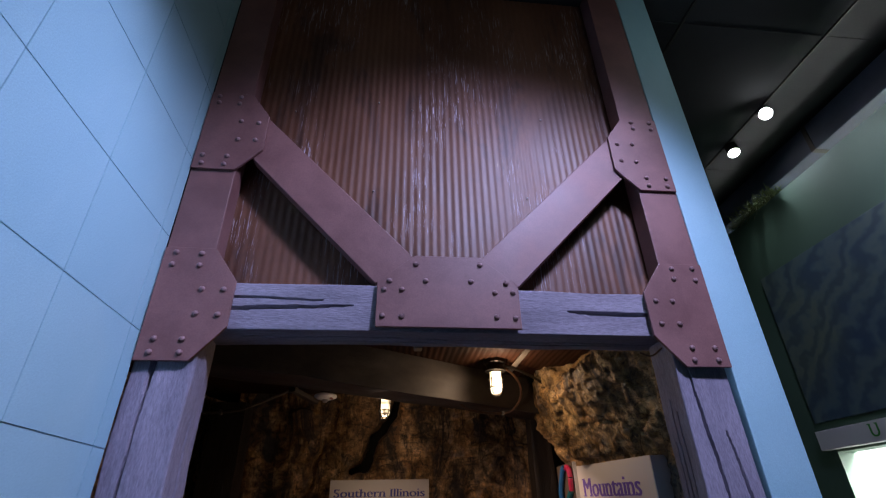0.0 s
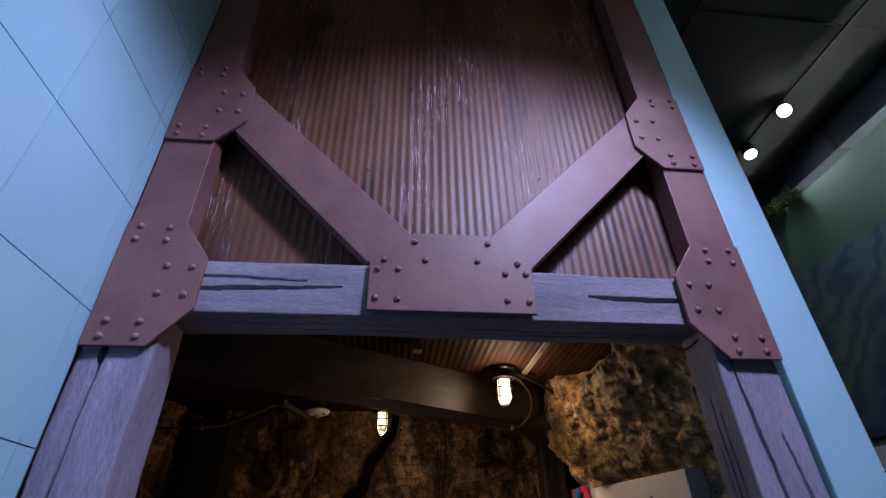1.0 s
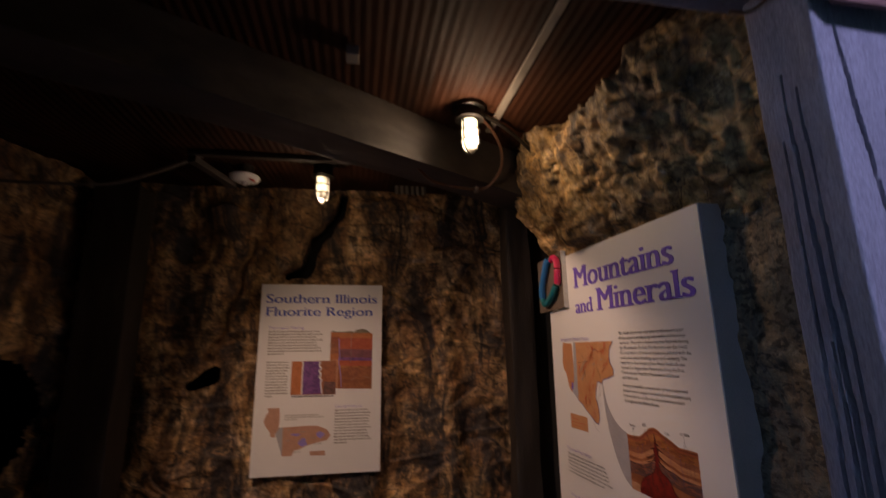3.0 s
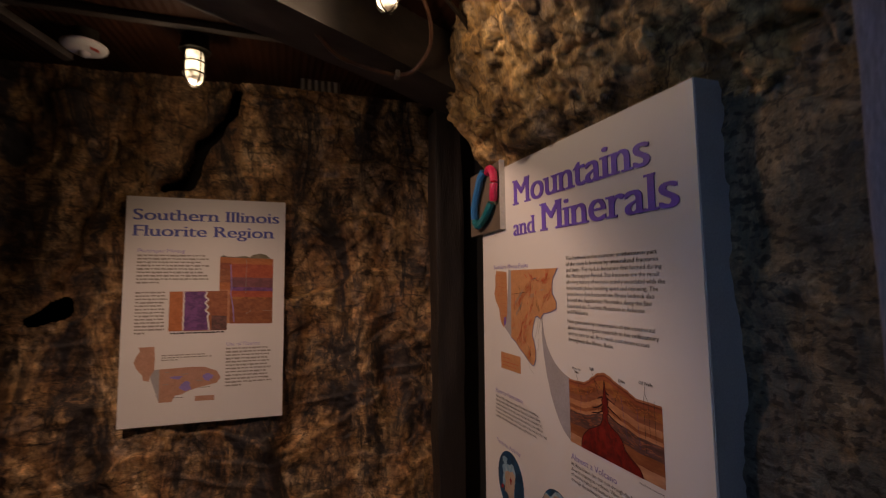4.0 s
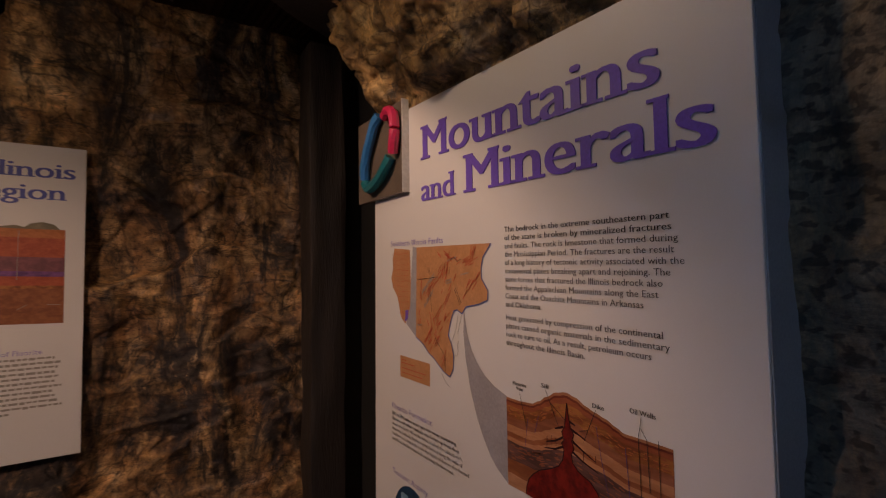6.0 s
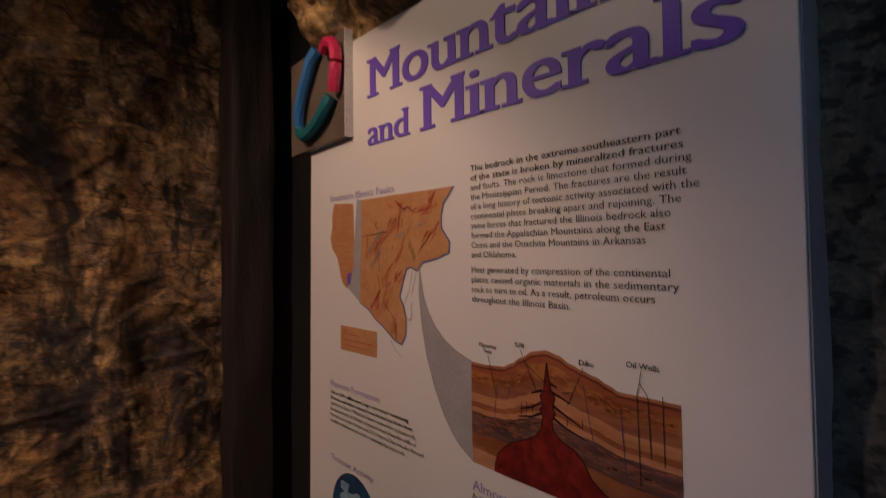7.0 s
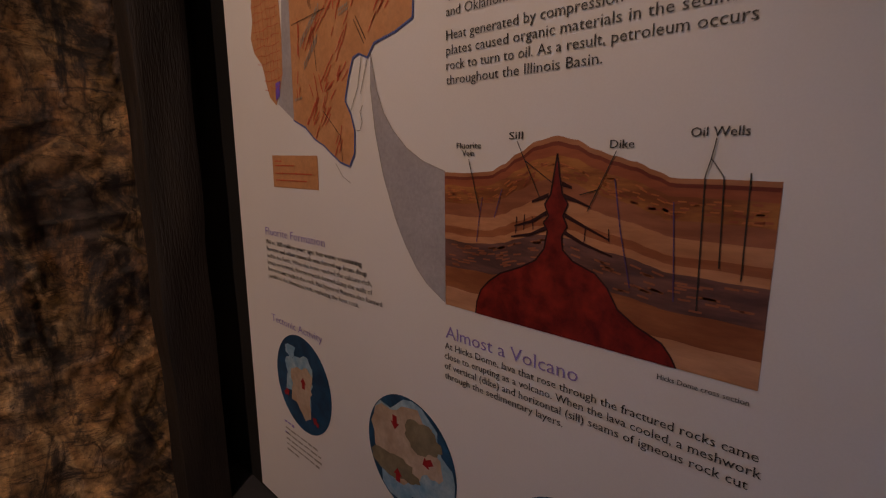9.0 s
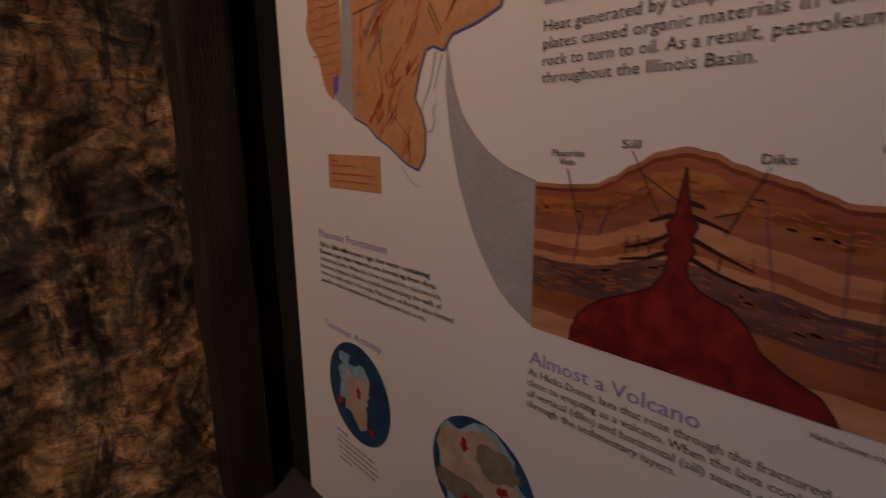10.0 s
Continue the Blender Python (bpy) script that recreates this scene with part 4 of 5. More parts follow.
for run in SILLS:
    n = len(run)
    up = [(x, z + 0.0028 * (1 - k / n)) for k, (x, z) in enumerate(run)]
    dn = [(x, z - 0.0028 * (1 - k / n)) for k, (x, z) in enumerate(run)]
    printed(B, "sill", up + dn[::-1], on_big, M_MAGMA_RIM, 0.0020, "black sill")
strokes(B, "thin_crack", [[(0.835, 1.108), (0.834, 1.088)], [(0.823, 1.104), (0.822, 1.082)], [(0.846, 1.106), (0.848, 1.09)], [(0.944, 1.10), (0.945, 1.086)], [(0.917, 1.10), (0.916, 1.082)]], 0.0011, on_big, M_MAGMA_RIM, 0.0020, split=True)
strokes(B, "fluorite_vein", [[(0.948, 1.154), (0.957, 1.10), (0.971, 1.039)], [(1.009, 1.133), (1.013, 1.08), (1.016, 1.033)], [(0.768, 1.125), (0.763, 1.10), (0.758, 1.064)], [(0.80, 1.138), (0.788, 1.10)]], 0.0011, on_big, M_VEIN, 0.0022, "purple vein", True)
strokes(B, "oil_well", [[(1.035, 1.158), (1.038, 1.028)], [(1.051, 1.158), (1.054, 1.073)], [(1.072, 1.162), (1.073, 1.064)]], 0.0011, on_big, M_BLACKINK, 0.0023, split=True)
strokes(B, "leader_line", [[(0.744, 1.175), (0.763, 1.106)], [(0.822, 1.196), (0.856, 1.130)], [(0.834, 1.173), (0.872, 1.148)], [(0.948, 1.183), (0.918, 1.117)], [(0.930, 1.142), (0.908, 1.135)], [(1.042, 1.193), (1.039, 1.175), (1.035, 1.158)], [(1.039, 1.175), (1.051, 1.158)]], 0.0011, on_big, M_BLACKINK, 0.0024, split=True)
line(B, on_big, "Fluorite", 0.721, 1.189, 0.0115, M_BLACKINK, 0.043, 0.014)
line(B, on_big, "Vein", 0.731, 1.179, 0.0115, M_BLACKINK, 0.022, 0.014)
line(B, on_big, "Sill", 0.809, 1.199, 0.0125, M_BLACKINK, 0.021, 0.014)
line(B, on_big, "Dike", 0.940, 1.186, 0.0125, M_BLACKINK, 0.026, 0.014)
line(B, on_big, "Oil Wells", 1.019, 1.195, 0.0125, M_BLACKINK, 0.049, 0.014)


# globes
def globe(cx, cz, r, seed, lands, arrows):
    disc = [(cx + r * math.cos(2 * math.pi * k / 48), cz + r * math.sin(2 * math.pi * k / 48)) for k in range(48)]
    g = printed(B, "globe_print", disc, on_big, M_OCEAN, 0.0008, "printed globe with blue seas")
    for (dx, dz, rx, rz, mat, lift) in lands:
        pts = blob(cx + dx * r, cz + dz * r, rx * r, rz * r, seed + rx, 30, 0.45)
        pts = [(cx + (a - cx) * min(1, 0.985 * r / max(1e-6, math.hypot(a - cx, b - cz))), cz + (b - cz) * min(1, 0.985 * r / max(1e-6, math.hypot(a - cx, b - cz)))) for a, b in pts]
        printed(g, "continent", pts, on_big, mat, lift)
    for dx, dz, turn in arrows:
        c, s = math.cos(radians(turn)), math.sin(radians(turn))
        shape = [(-0.05, -0.12), (0.05, -0.12), (0.05, 0.0), (0.10, 0.0), (0.0, 0.12), (-0.10, 0.0), (-0.05, 0.0)]
        printed(g, "arrow", [(cx + r * (dx + c * a - s * b), cz + r * (dz + s * a + c * b)) for a, b in shape], on_big, M_ARROW, 0.0024)


globe(0.257, 0.683, 0.114, 3, [(-0.08, 0.10, 0.56, 0.52, M_SHALLOW, 0.0012), (-0.02, -0.08, 0.42, 0.50, M_LAND, 0.0017), (-0.4, 0.62, 0.2, 0.13, M_SHALLOW, 0.0012)], [(0.05, 0.05, 0), (-0.62, -0.35, -60), (0.42, -0.62, 60)])
globe(0.607, 0.667, 0.112, 9, [(0.0, 0.0, 0.86, 0.84, M_SHALLOW, 0.0012), (-0.05, 0.12, 0.70, 0.62, M_LAND, 0.0016), (0.35, 0.45, 0.35, 0.26, M_LAND_DARK, 0.0019), (-0.30, -0.30, 0.50, 0.20, M_LAND_DARK, 0.0019), (0.55, -0.35, 0.26, 0.26, M_SHALLOW, 0.0021)], [(-0.30, 0.48, 180), (0.42, 0.10, 120), (-0.26, -0.42, 0), (0.45, -0.75, 0)])
globe(0.925, 0.634, 0.112, 14, [(0.0, 0.0, 0.80, 0.80, M_SHALLOW, 0.0012), (-0.1, 0.05, 0.6, 0.55, M_LAND, 0.0016)], [(0, 0.1, 0)])
bars(B, on_big, 0.163, 0.545, 0.165, 5, 0.014, 3, 0.005)
bars(B, on_big, 0.160, 0.562, 0.05, 2, 0.03, 4, 0.006, M_LILAC)

# ---- badge on the corner of the large sign ----
badge = thing("badge", (PX - 0.02, PLEFT - 0.1, 1.84), "brown-grey square badge with a three-colour ring of tubes", "badge")
on_badge = lambda a, b, d: (PX - 0.006 - d, PLEFT - a, b)
part("backing", slab([(-0.068, 1.682), (0.262, 1.682), (0.262, 1.968), (-0.068, 1.968)], on_badge, 0.016, 0.001), M_LOGO_BACK, badge, "brown-grey badge board")
part("edge_strip", boxed(PX - 0.024, PLEFT - 0.266, 1.680, PX - 0.0005, PLEFT - 0.2615, 1.970), M_WHITE_EDGE, badge, "white badge edge")
RING = (("blue_tube", M_LOGO_BLUE, [(0.58, 0.07), (0.50, 0.15), (0.42, 0.28), (0.33, 0.42), (0.27, 0.58), (0.23, 0.74)]),
        ("teal_tube", M_LOGO_TEAL, [(0.24, 0.79), (0.36, 0.87), (0.48, 0.85), (0.62, 0.79), (0.74, 0.70), (0.81, 0.60)]),
        ("pink_tube", M_LOGO_PINK, [(0.70, 0.12), (0.80, 0.09), (0.90, 0.15), (0.93, 0.28), (0.92, 0.43), (0.87, 0.57)]))
for name, mat, run in RING:
    pts = smooth_line([on_badge(-0.055 + 0.33 * u, 1.968 - 0.286 * v, 0.032 + 0.006 * (k % 5 > 0)) for k, (u, v) in enumerate(run)], 5)
    part(name, tube(pts, 0.017, 8), mat, badge, "glossy %s" % name.replace("_", " "), False)

# ---- the small sign on the rock ----
PY, SLEFT, SBOT = 4.394, -0.474, 0.741
small_sign = thing("exhibit_sign", (-0.07, PY, SBOT), "white exhibit sign on fluorite mining with blue title", "sign")
part("board", boxed(SLEFT, PY, SBOT, 0.334, PY + 0.02, 1.957, bevel=0.002), M_WHITE, small_sign)
on_small = lambda a, b, d: (SLEFT + a - 0.006, PY - d, SBOT + b - 0.010)
W = small_sign
raised(W, on_small, "Southern Illinois", 0.040, 1.099, 0.086, 0.740, 0.026, M_NAVY, "title_letter", 0.001)
raised(W, on_small, "Fluorite Region", 0.038, 1.012, 0.086, 0.716, 0.026, M_NAVY, "title_letter", 0.001)
line(W, on_small, "Fluorspar Mining", 0.068, 0.924, 0.027, M_LILAC, 0.226)
line(W, on_small, "Use of Fluorite", 0.516, 0.412, 0.027, M_LILAC, 0.172)
bars(W, on_small, 0.068, 0.911, 0.355, 9, 0.0182, 11, 0.009)
bars(W, on_small, 0.067, 0.712, 0.150, 13, 0.0178, 12, 0.009)
bars(W, on_small, 0.514, 0.400, 0.238, 12, 0.0182, 13, 0.009)
bars(W, on_small, 0.200, 0.376, 0.250, 3, 0.0125, 14, 0.006)
bars(W, on_small, 0.236, 0.492, 0.76, 1, 0.02, 15, 0.008, M_BLACKINK)
# geological block
for z0, z1, kind in ((0.865, 0.900, "orange"), (0.790, 0.865, "scarlet"), (0.735, 0.790, "plum"), (0.715, 0.735, "violet"), (0.680, 0.715, "scarlet"), (0.668, 0.680, "ochre"), (0.533, 0.668, "earth")):
    printed(W, "rock_layer", [(0.527, z0), (0.751, z0 - 0.006), (0.751, z1 - 0.006), (0.527, z1)], on_small, M_BAND[kind], label="printed %s rock layer" % kind)
for z0, z1, kind in ((0.870, 0.903, "orange"), (0.835, 0.870, "rust"), (0.76, 0.835, "brown"), (0.72, 0.76, "orange"), (0.535, 0.72, "buff")):
    printed(W, "rock_layer", [(0.472, z0), (0.527, z0), (0.527, z1), (0.472, z1)], on_small, M_BAND[kind])
printed(W, "tree_line", [(0.472, 0.902), (0.49, 0.913), (0.505, 0.905), (0.55, 0.903), (0.60, 0.910), (0.625, 0.902), (0.645, 0.917), (0.68, 0.924), (0.715, 0.915), (0.735, 0.895), (0.60, 0.896)], on_small, M_LAND_DARK, 0.0012)
strokes(W, "vein_line", [[(0.527, 0.86), (0.535, 0.735), (0.53, 0.70), (0.545, 0.62), (0.55, 0.54)]], 0.005, on_small, M_LILAC, 0.0016)
strokes(W, "crack_mark", [[(0.61, 0.89), (0.608, 0.70)], [(0.61, 0.585), (0.64, 0.605)], [(0.70, 0.602), (0.74, 0.600)], [(0.49, 0.66), (0.52, 0.655)]], 0.0016, on_small, M_GREYINK, 0.0017, split=True)
# vein picture
printed(W, "ore_picture", [(0.228, 0.500), (0.515, 0.497), (0.514, 0.714), (0.228, 0.712)], on_small, M_BAND["brown"], 0.0020, "picture of a purple fluorite vein")
printed(W, "ore_left", [(0.229, 0.501), (0.30, 0.501), (0.30, 0.711), (0.229, 0.711)], on_small, M_BAND["orange"], 0.0024)
edge = [(0.298 + 0.010 * noise.noise(Vector((k * 0.7, 2, 0))), 0.502 + 0.209 * k / 24) for k in range(25)]
edge2 = [(0.425 + 0.018 * noise.noise(Vector((k * 0.45, 7, 0))) - 0.02 * (k / 24), 0.502 + 0.209 * k / 24) for k in range(25)]
printed(W, "fluorite_band", edge + edge2[::-1], on_small, M_BAND["violet"], 0.0028, "purple vein")
strokes(W, "quartz_rim", [edge, edge2], 0.008, on_small, M_WHITE, 0.0032, "white crystalline rim", True)
printed(W, "ore_dark", [(0.437, 0.499), (0.514, 0.499), (0.514, 0.575), (0.437, 0.58)], on_small, M_BAND["slate"], 0.0025)
printed(W, "state_map", [(0.092, 0.421), (0.165, 0.421), (0.170, 0.36), (0.168, 0.297), (0.150, 0.265), (0.146, 0.242), (0.119, 0.248), (0.115, 0.275), (0.085, 0.31), (0.073, 0.343), (0.083, 0.375), (0.100, 0.40)], on_small, M_PINKTAN, label="pink-tan state map")
printed(W, "region_map", [(0.193, 0.302), (0.346, 0.307), (0.41, 0.304), (0.47, 0.28), (0.491, 0.244), (0.472, 0.215), (0.40, 0.20), (0.343, 0.185), (0.30, 0.165), (0.269, 0.160), (0.256, 0.129), (0.195, 0.129)], on_small, M_PINKTAN, label="pink-tan mining district map")
printed(W, "map_wedge", [(0.150, 0.262), (0.168, 0.300), (0.193, 0.302), (0.195, 0.129)], on_small, M_SWOOSH, 0.0004)
for a, b, c, d, sd in ((0.32, 0.205, 0.028, 0.022, 1), (0.425, 0.252, 0.025, 0.02, 2), (0.275, 0.255, 0.03, 0.008, 3)):
    printed(W, "ore_patch", blob(a, b, c, d, sd, 20, 0.6), on_small, M_LILAC, 0.0014)
strokes(W, "place_mark", [[(0.22, 0.285), (0.24, 0.285)], [(0.30, 0.27), (0.33, 0.272)], [(0.37, 0.235), (0.40, 0.232)], [(0.21, 0.22), (0.24, 0.222)], [(0.26, 0.15), (0.31, 0.15)], [(0.39, 0.195), (0.44, 0.197)]], 0.004, on_small, M_GREYINK, 0.0015, split=True)
printed(W, "map_key", [(0.367, 0.126), (0.461, 0.124), (0.461, 0.151), (0.367, 0.152)], on_small, M_PINKTAN)

# ---- the mine portal ----
portal = thing("mine_portal", (0.2, FRONT, 0), "mine entrance frame of grey timbers and riveted red steel plates", "portal")
CX = 0.203
front = lambda a, b, d: (a, FRONT - d, b)

# hewn timbers
pl = timber(2.30, 0.205, 0.17, 3, step=0.015, fine=0.004, cracks=[(0, 0.22, 0.36, 0.2, 2.29, 0.006, 0.03), (0, 0.33, 0.40, 2.05, 2.29, 0.010, 0.03), (0, 0.1, 0.2, 0.9, 1.7, 0.006, 0.02), (1, 0.4, 0.5, 0.1, 2.0, 0.008, 0.02)], rough=0.9)
part("post", placed(footed(pl), Matrix.Translation((WALL_W + 0.099, FRONT + 0.10, 0))), M_TIMBER, portal, "grey hewn timber post", True)
pr = timber(2.345, 0.215, 0.16, 11, step=0.012, fine=0.0034, cracks=[(0, 0.40, 0.22, 1.66, 2.17, 0.006, 0.035), (0, 0.90, 0.66, 1.45, 1.92, 0.006, 0.02), (0, 0.3, 0.34, 0.2, 1.3, 0.007, 0.02), (3, 0.74, 0.60, 0.2, 2.0, 0.005, 0.03), (3, 0.56, 0.40, 0.9, 2.05, 0.006, 0.03), (3, 0.46, 0.40, 0.1, 1.45, 0.007, 0.035), (3, 0.22, 0.28, 0.6, 1.9, 0.004, 0.02)], rough=0.5)
part("post", placed(footed(pr), Matrix.Translation((POST_E - 0.118, FRONT + 0.095, 0))), M_TIMBER, portal, "grey hewn timber post with long cracks", True)
lt = timber(2.0, 0.19, 0.19, 21, step=0.015, fine=0.004, rough=0.6, cracks=[(0, 0.58, 0.44, 0.08, 0.62, 0.008, 0.035), (0, 0.46, 0.52, 1.50, 1.94, 0.009, 0.035), (0, 0.30, 0.34, 0.05, 0.5, 0.005, 0.015), (1, 0.4, 0.55, 0.2, 1.8, 0.006, 0.02), (1, 0.7, 0.66, 0.5, 1.9, 0.005, 0.02)])
part("lintel", placed(lt, Matrix.Translation((CX - 1.0, FRONT + 0.108, 2.382)) @ pose(0, 0, 0, 0, 90, 0)), M_TIMBER_X, portal, "grey hewn timber lintel", True)

# flat steel uprights and braces above the lintel
part("upright", boxed(WALL_W + 0.003, FRONT - 0.002, 2.30, WALL_W + 0.192, FRONT + 0.10, 4.60, bevel=0.004), M_STEEL, portal, "red steel upright")
part("upright", boxed(POST_E - 0.192, FRONT - 0.002, 2.30, POST_E - 0.003, FRONT + 0.10, 4.60, bevel=0.004), M_STEEL, portal, "red steel upright")


def mirrored(points, side):
    return [(CX + side * (a - CX), b) for a, b in points][::side]


BRACE = [(-0.092, 2.487), (0.064, 2.607), (-0.638, 3.338), (-0.67, 3.09)]
GUSSET = [(-0.918, 2.157), (-0.731, 2.157), (-0.625, 2.285), (-0.625, 2.474), (-0.727, 2.613), (-0.918, 2.613)]
CORNER = [(-0.918, 3.012), (-0.735, 3.012), (-0.669, 3.088), (-0.632, 3.135), (-0.634, 3.338), (-0.729, 3.472), (-0.918, 3.472)]
CENTRE = [(-0.084, 2.298), (0.49, 2.298), (0.49, 2.483), (0.337, 2.610), (0.066, 2.610), (-0.084, 2.487)]
RIVETS_G = [(-0.874, 2.588), (-0.775, 2.588), (-0.875, 2.536), (-0.775, 2.536), (-0.743, 2.434), (-0.666, 2.434), (-0.744, 2.333), (-0.666, 2.333), (-0.867, 2.233), (-0.770, 2.233), (-0.868, 2.185), (-0.769, 2.185)]
RIVETS_U = [(-0.88, 3.449), (-0.780, 3.449), (-0.879, 3.403), (-0.781, 3.403), (-0.751, 3.293), (-0.674, 3.293), (-0.750, 3.184), (-0.674, 3.184), (-0.878, 3.084), (-0.779, 3.084), (-0.877, 3.037), (-0.780, 3.037)]
RIVETS_C = [(0.068, 2.571), (-0.036, 2.491), (-0.057, 2.450), (0.016, 2.452), (0.112, 2.496), (-0.060, 2.342), (0.014, 2.342)]


def rivet_mesh():
    prof = [(0.0115, 0), (0.0115, 0.003), (0.0095, 0.0075), (0.0055, 0.0105), (0.0015, 0.0115)]
    bm = lathe(prof, (0, 0, 0), 12)
    bmesh.ops.rotate(bm, matrix=Matrix.Rotation(radians(90), 3, "X"), verts=bm.verts[:])
    return mesh_of("rivet", bm, M_RIVET, True)


RIVET = rivet_mesh()


def plate(name, outline, rivets, proud, label):
    p = part(name, slab(outline, lambda a, b, d: (a, FRONT - proud - d, b), 0.012, 0.002), M_STEEL, portal, label)
    for a, b in rivets:
        r = part("rivet", RIVET, None, p)
        r.location = (a + random.uniform(-0.003, 0.003), FRONT - proud - 0.0115, b + random.uniform(-0.003, 0.003))
    return p


for side in (1, -1):
    part("brace", slab(mirrored(BRACE, side), lambda a, b, d: (a, FRONT + 0.055 - d, b), 0.055, 0.003), M_STEEL, portal, "red steel diagonal brace")
    plate("gusset_plate", mirrored(GUSSET, side), [(CX + side * (a - CX), b) for a, b in RIVETS_G], 0.004, "riveted red steel plate over post and lintel")
    plate("corner_plate", mirrored(CORNER, side), [(CX + side * (a - CX), b) for a, b in RIVETS_U], 0.004, "riveted red steel plate on upright")
plate("centre_plate", CENTRE, RIVETS_C + [(2 * CX - a, b) for a, b in RIVETS_C], 0.006, "riveted red steel plate joining both braces")

sheet = corrugated(WALL_W + 0.01, POST_E - 0.01, 2.44, 4.61, lambda a, b, d: (a, FRONT + 0.115 - d, b), depth=0.0010, rows=24)
sheet.materials.append(M_RUST)
cladding = part("corrugated_cladding", sheet, None)
tagged(cladding, "rusty brown corrugated metal sheet above the mine portal", "cladding", "", "structure")

# ---- rock of the mine room ----
CRACK = [(0.045, 2.63), (0.04, 2.475), (-0.064, 2.363), (-0.143, 2.306), (-0.155, 2.20), (-0.213, 2.066), (-0.318, 2.032)]


def seg_dist(x, z, line):
    best = 9.0
    for (ax, az), (bx, bz) in zip(line, line[1:]):
        t = max(0, min(1, ((x - ax) * (bx - ax) + (z - az) * (bz - az)) / ((bx - ax) ** 2 + (bz - az) ** 2)))
        best = min(best, math.hypot(x - ax - t * (bx - ax), z - az - t * (bz - az)))
    return best


def carve_back(p):
    wob = 0.03 * noise.noise(p * 9)
    d = seg_dist(p.x, p.z, CRACK) + wob
    h = math.hypot((p.x + 0.785) / 0.085, (p.z - 1.345 - 0.5 * (p.x + 0.785)) / 0.062) + wob * 16
    if h < 1:
        return None
    if d < 0.026:
        return None
    out = 0.22 * max(0, 1 - d / 0.05) if d < 0.05 else 0.0
    f = abs(p.x - (-0.78 + 0.22 * (p.z - 1.4) + 0.05 * noise.noise(p * 5)))
    if 1.45 < p.z < 2.3 and f < 0.03:
        out += 0.06 * (1 - f / 0.03)
    return out


def keep_back(q):
    if -0.52 < q.x < 0.38 and 0.70 < q.z < 2.0:
        q.y = max(q.y, 4.416)
    return q


def keep_east(q):
    q.x = min(q.x, 1.436)
    if q.y > 2.25 and 0.26 < q.z < 1.93 + 0.042 * (q.y - 2.27):
        q.x = max(q.x, 1.206 + 0.03 * min(1, (q.y - 2.25) * 10, max(0, 1.86 - q.z) * 20))
    return q


rock_face("rock_wall_north", lambda u, v: (Vector((-1.32 + 2.7 * u, BACK + 0.03 - 0.25 * max(0, 0.56 - 2.89 * v), 2.89 * v - 0.14)), Vector((0, -1, 0))), 360, 370, M_ROCK, 1, block=0.30, tall=1.7, amp=0.8, carve=carve_back, keep=keep_back)
tagged(bpy.data.objects["rock_wall_north"], "rugged tan and brown rock wall with dark cracks", "rock wall", "", "structure")


def east_base(u, v):
    y, z = 1.885 + 1.755 * u, 2.72 * v - 0.14
    x = 1.275 + 0.02 * math.sin(y * 4) - 0.5 * max(0, 0.26 - z)
    if z > 1.84:
        k = min(1, (z - 1.84) / 0.5)
        start = 0.45 + 0.55 * max(0.0, min(1.0, (y - 2.0) / 0.35))
        x -= (0.30 * k ** 0.75) * start
    x += 1.3 * max(0.0, z - 2.34 - 0.10 * max(0.0, min(1.0, (2.33 - y) / 0.05))) * max(0.0, min(1.0, (3.0 - y) / 0.1))
    end = max(0.0, (y - 3.42) / 0.20)
    x += 0.26 * end * end
    return Vector((x, y, z)), None


rock_east = rock_face("rock_wall_east", east_base, 230, 330, M_ROCK_GREY, 2, amp=0.8, keep=keep_east, relief=pitted)
tagged(rock_east, "rough grey-brown rock wall bulging out above the sign", "rock wall", "", "structure")
rock_east.data.materials.append(M_ROCK_BULGE)
for f in rock_east.data.polygons:
    c = f.center
    if c.z + 0.15 * noise.noise(c * 4) + 0.25 * min(0, c.y - 2.25) > 1.86:
        f.material_index = 1


def carve_west(p):
    h = math.hypot((p.y - 3.75) / 0.34, (p.z - 1.15) / 0.34) + 0.25 * noise.noise(p * 5)
    return None if h < 1 else 0.1 * max(0, 1.3 - h)


rock_face("rock_wall_west", lambda u, v: (Vector((-1.42 - 0.25 * math.sin(math.pi * u), 1.9 + 2.6 * u, 2.74 * v - 0.14)), Vector((1, 0, 0))), 160, 160, M_ROCK, 3, block=0.32, tall=1.5, amp=1.0, carve=carve_west)
tagged(bpy.data.objects["rock_wall_west"], "dark brown rock wall with a black hollow", "rock wall", "", "structure")

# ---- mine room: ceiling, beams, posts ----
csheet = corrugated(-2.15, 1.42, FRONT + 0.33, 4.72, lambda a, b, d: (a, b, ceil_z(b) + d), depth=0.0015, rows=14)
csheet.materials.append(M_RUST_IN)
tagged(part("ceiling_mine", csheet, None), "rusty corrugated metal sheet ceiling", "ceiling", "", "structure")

a, b = Vector((-1.05, 2.20, 2.412)), Vector((1.12, 3.52, 2.402))
bt = timber((b - a).length, 0.22, 0.24, 31, step=0.05, fine=0.012, rough=0.9)
ceiling_beam = part("ceiling_beam", placed(bt, Matrix.Translation(a) @ (b - a).to_track_quat("Z", "Y").to_matrix().to_4x4()), M_BEAM, None, "", True)
tagged(ceiling_beam, "heavy dark timber beam crossing under the sheet ceiling", "beam")
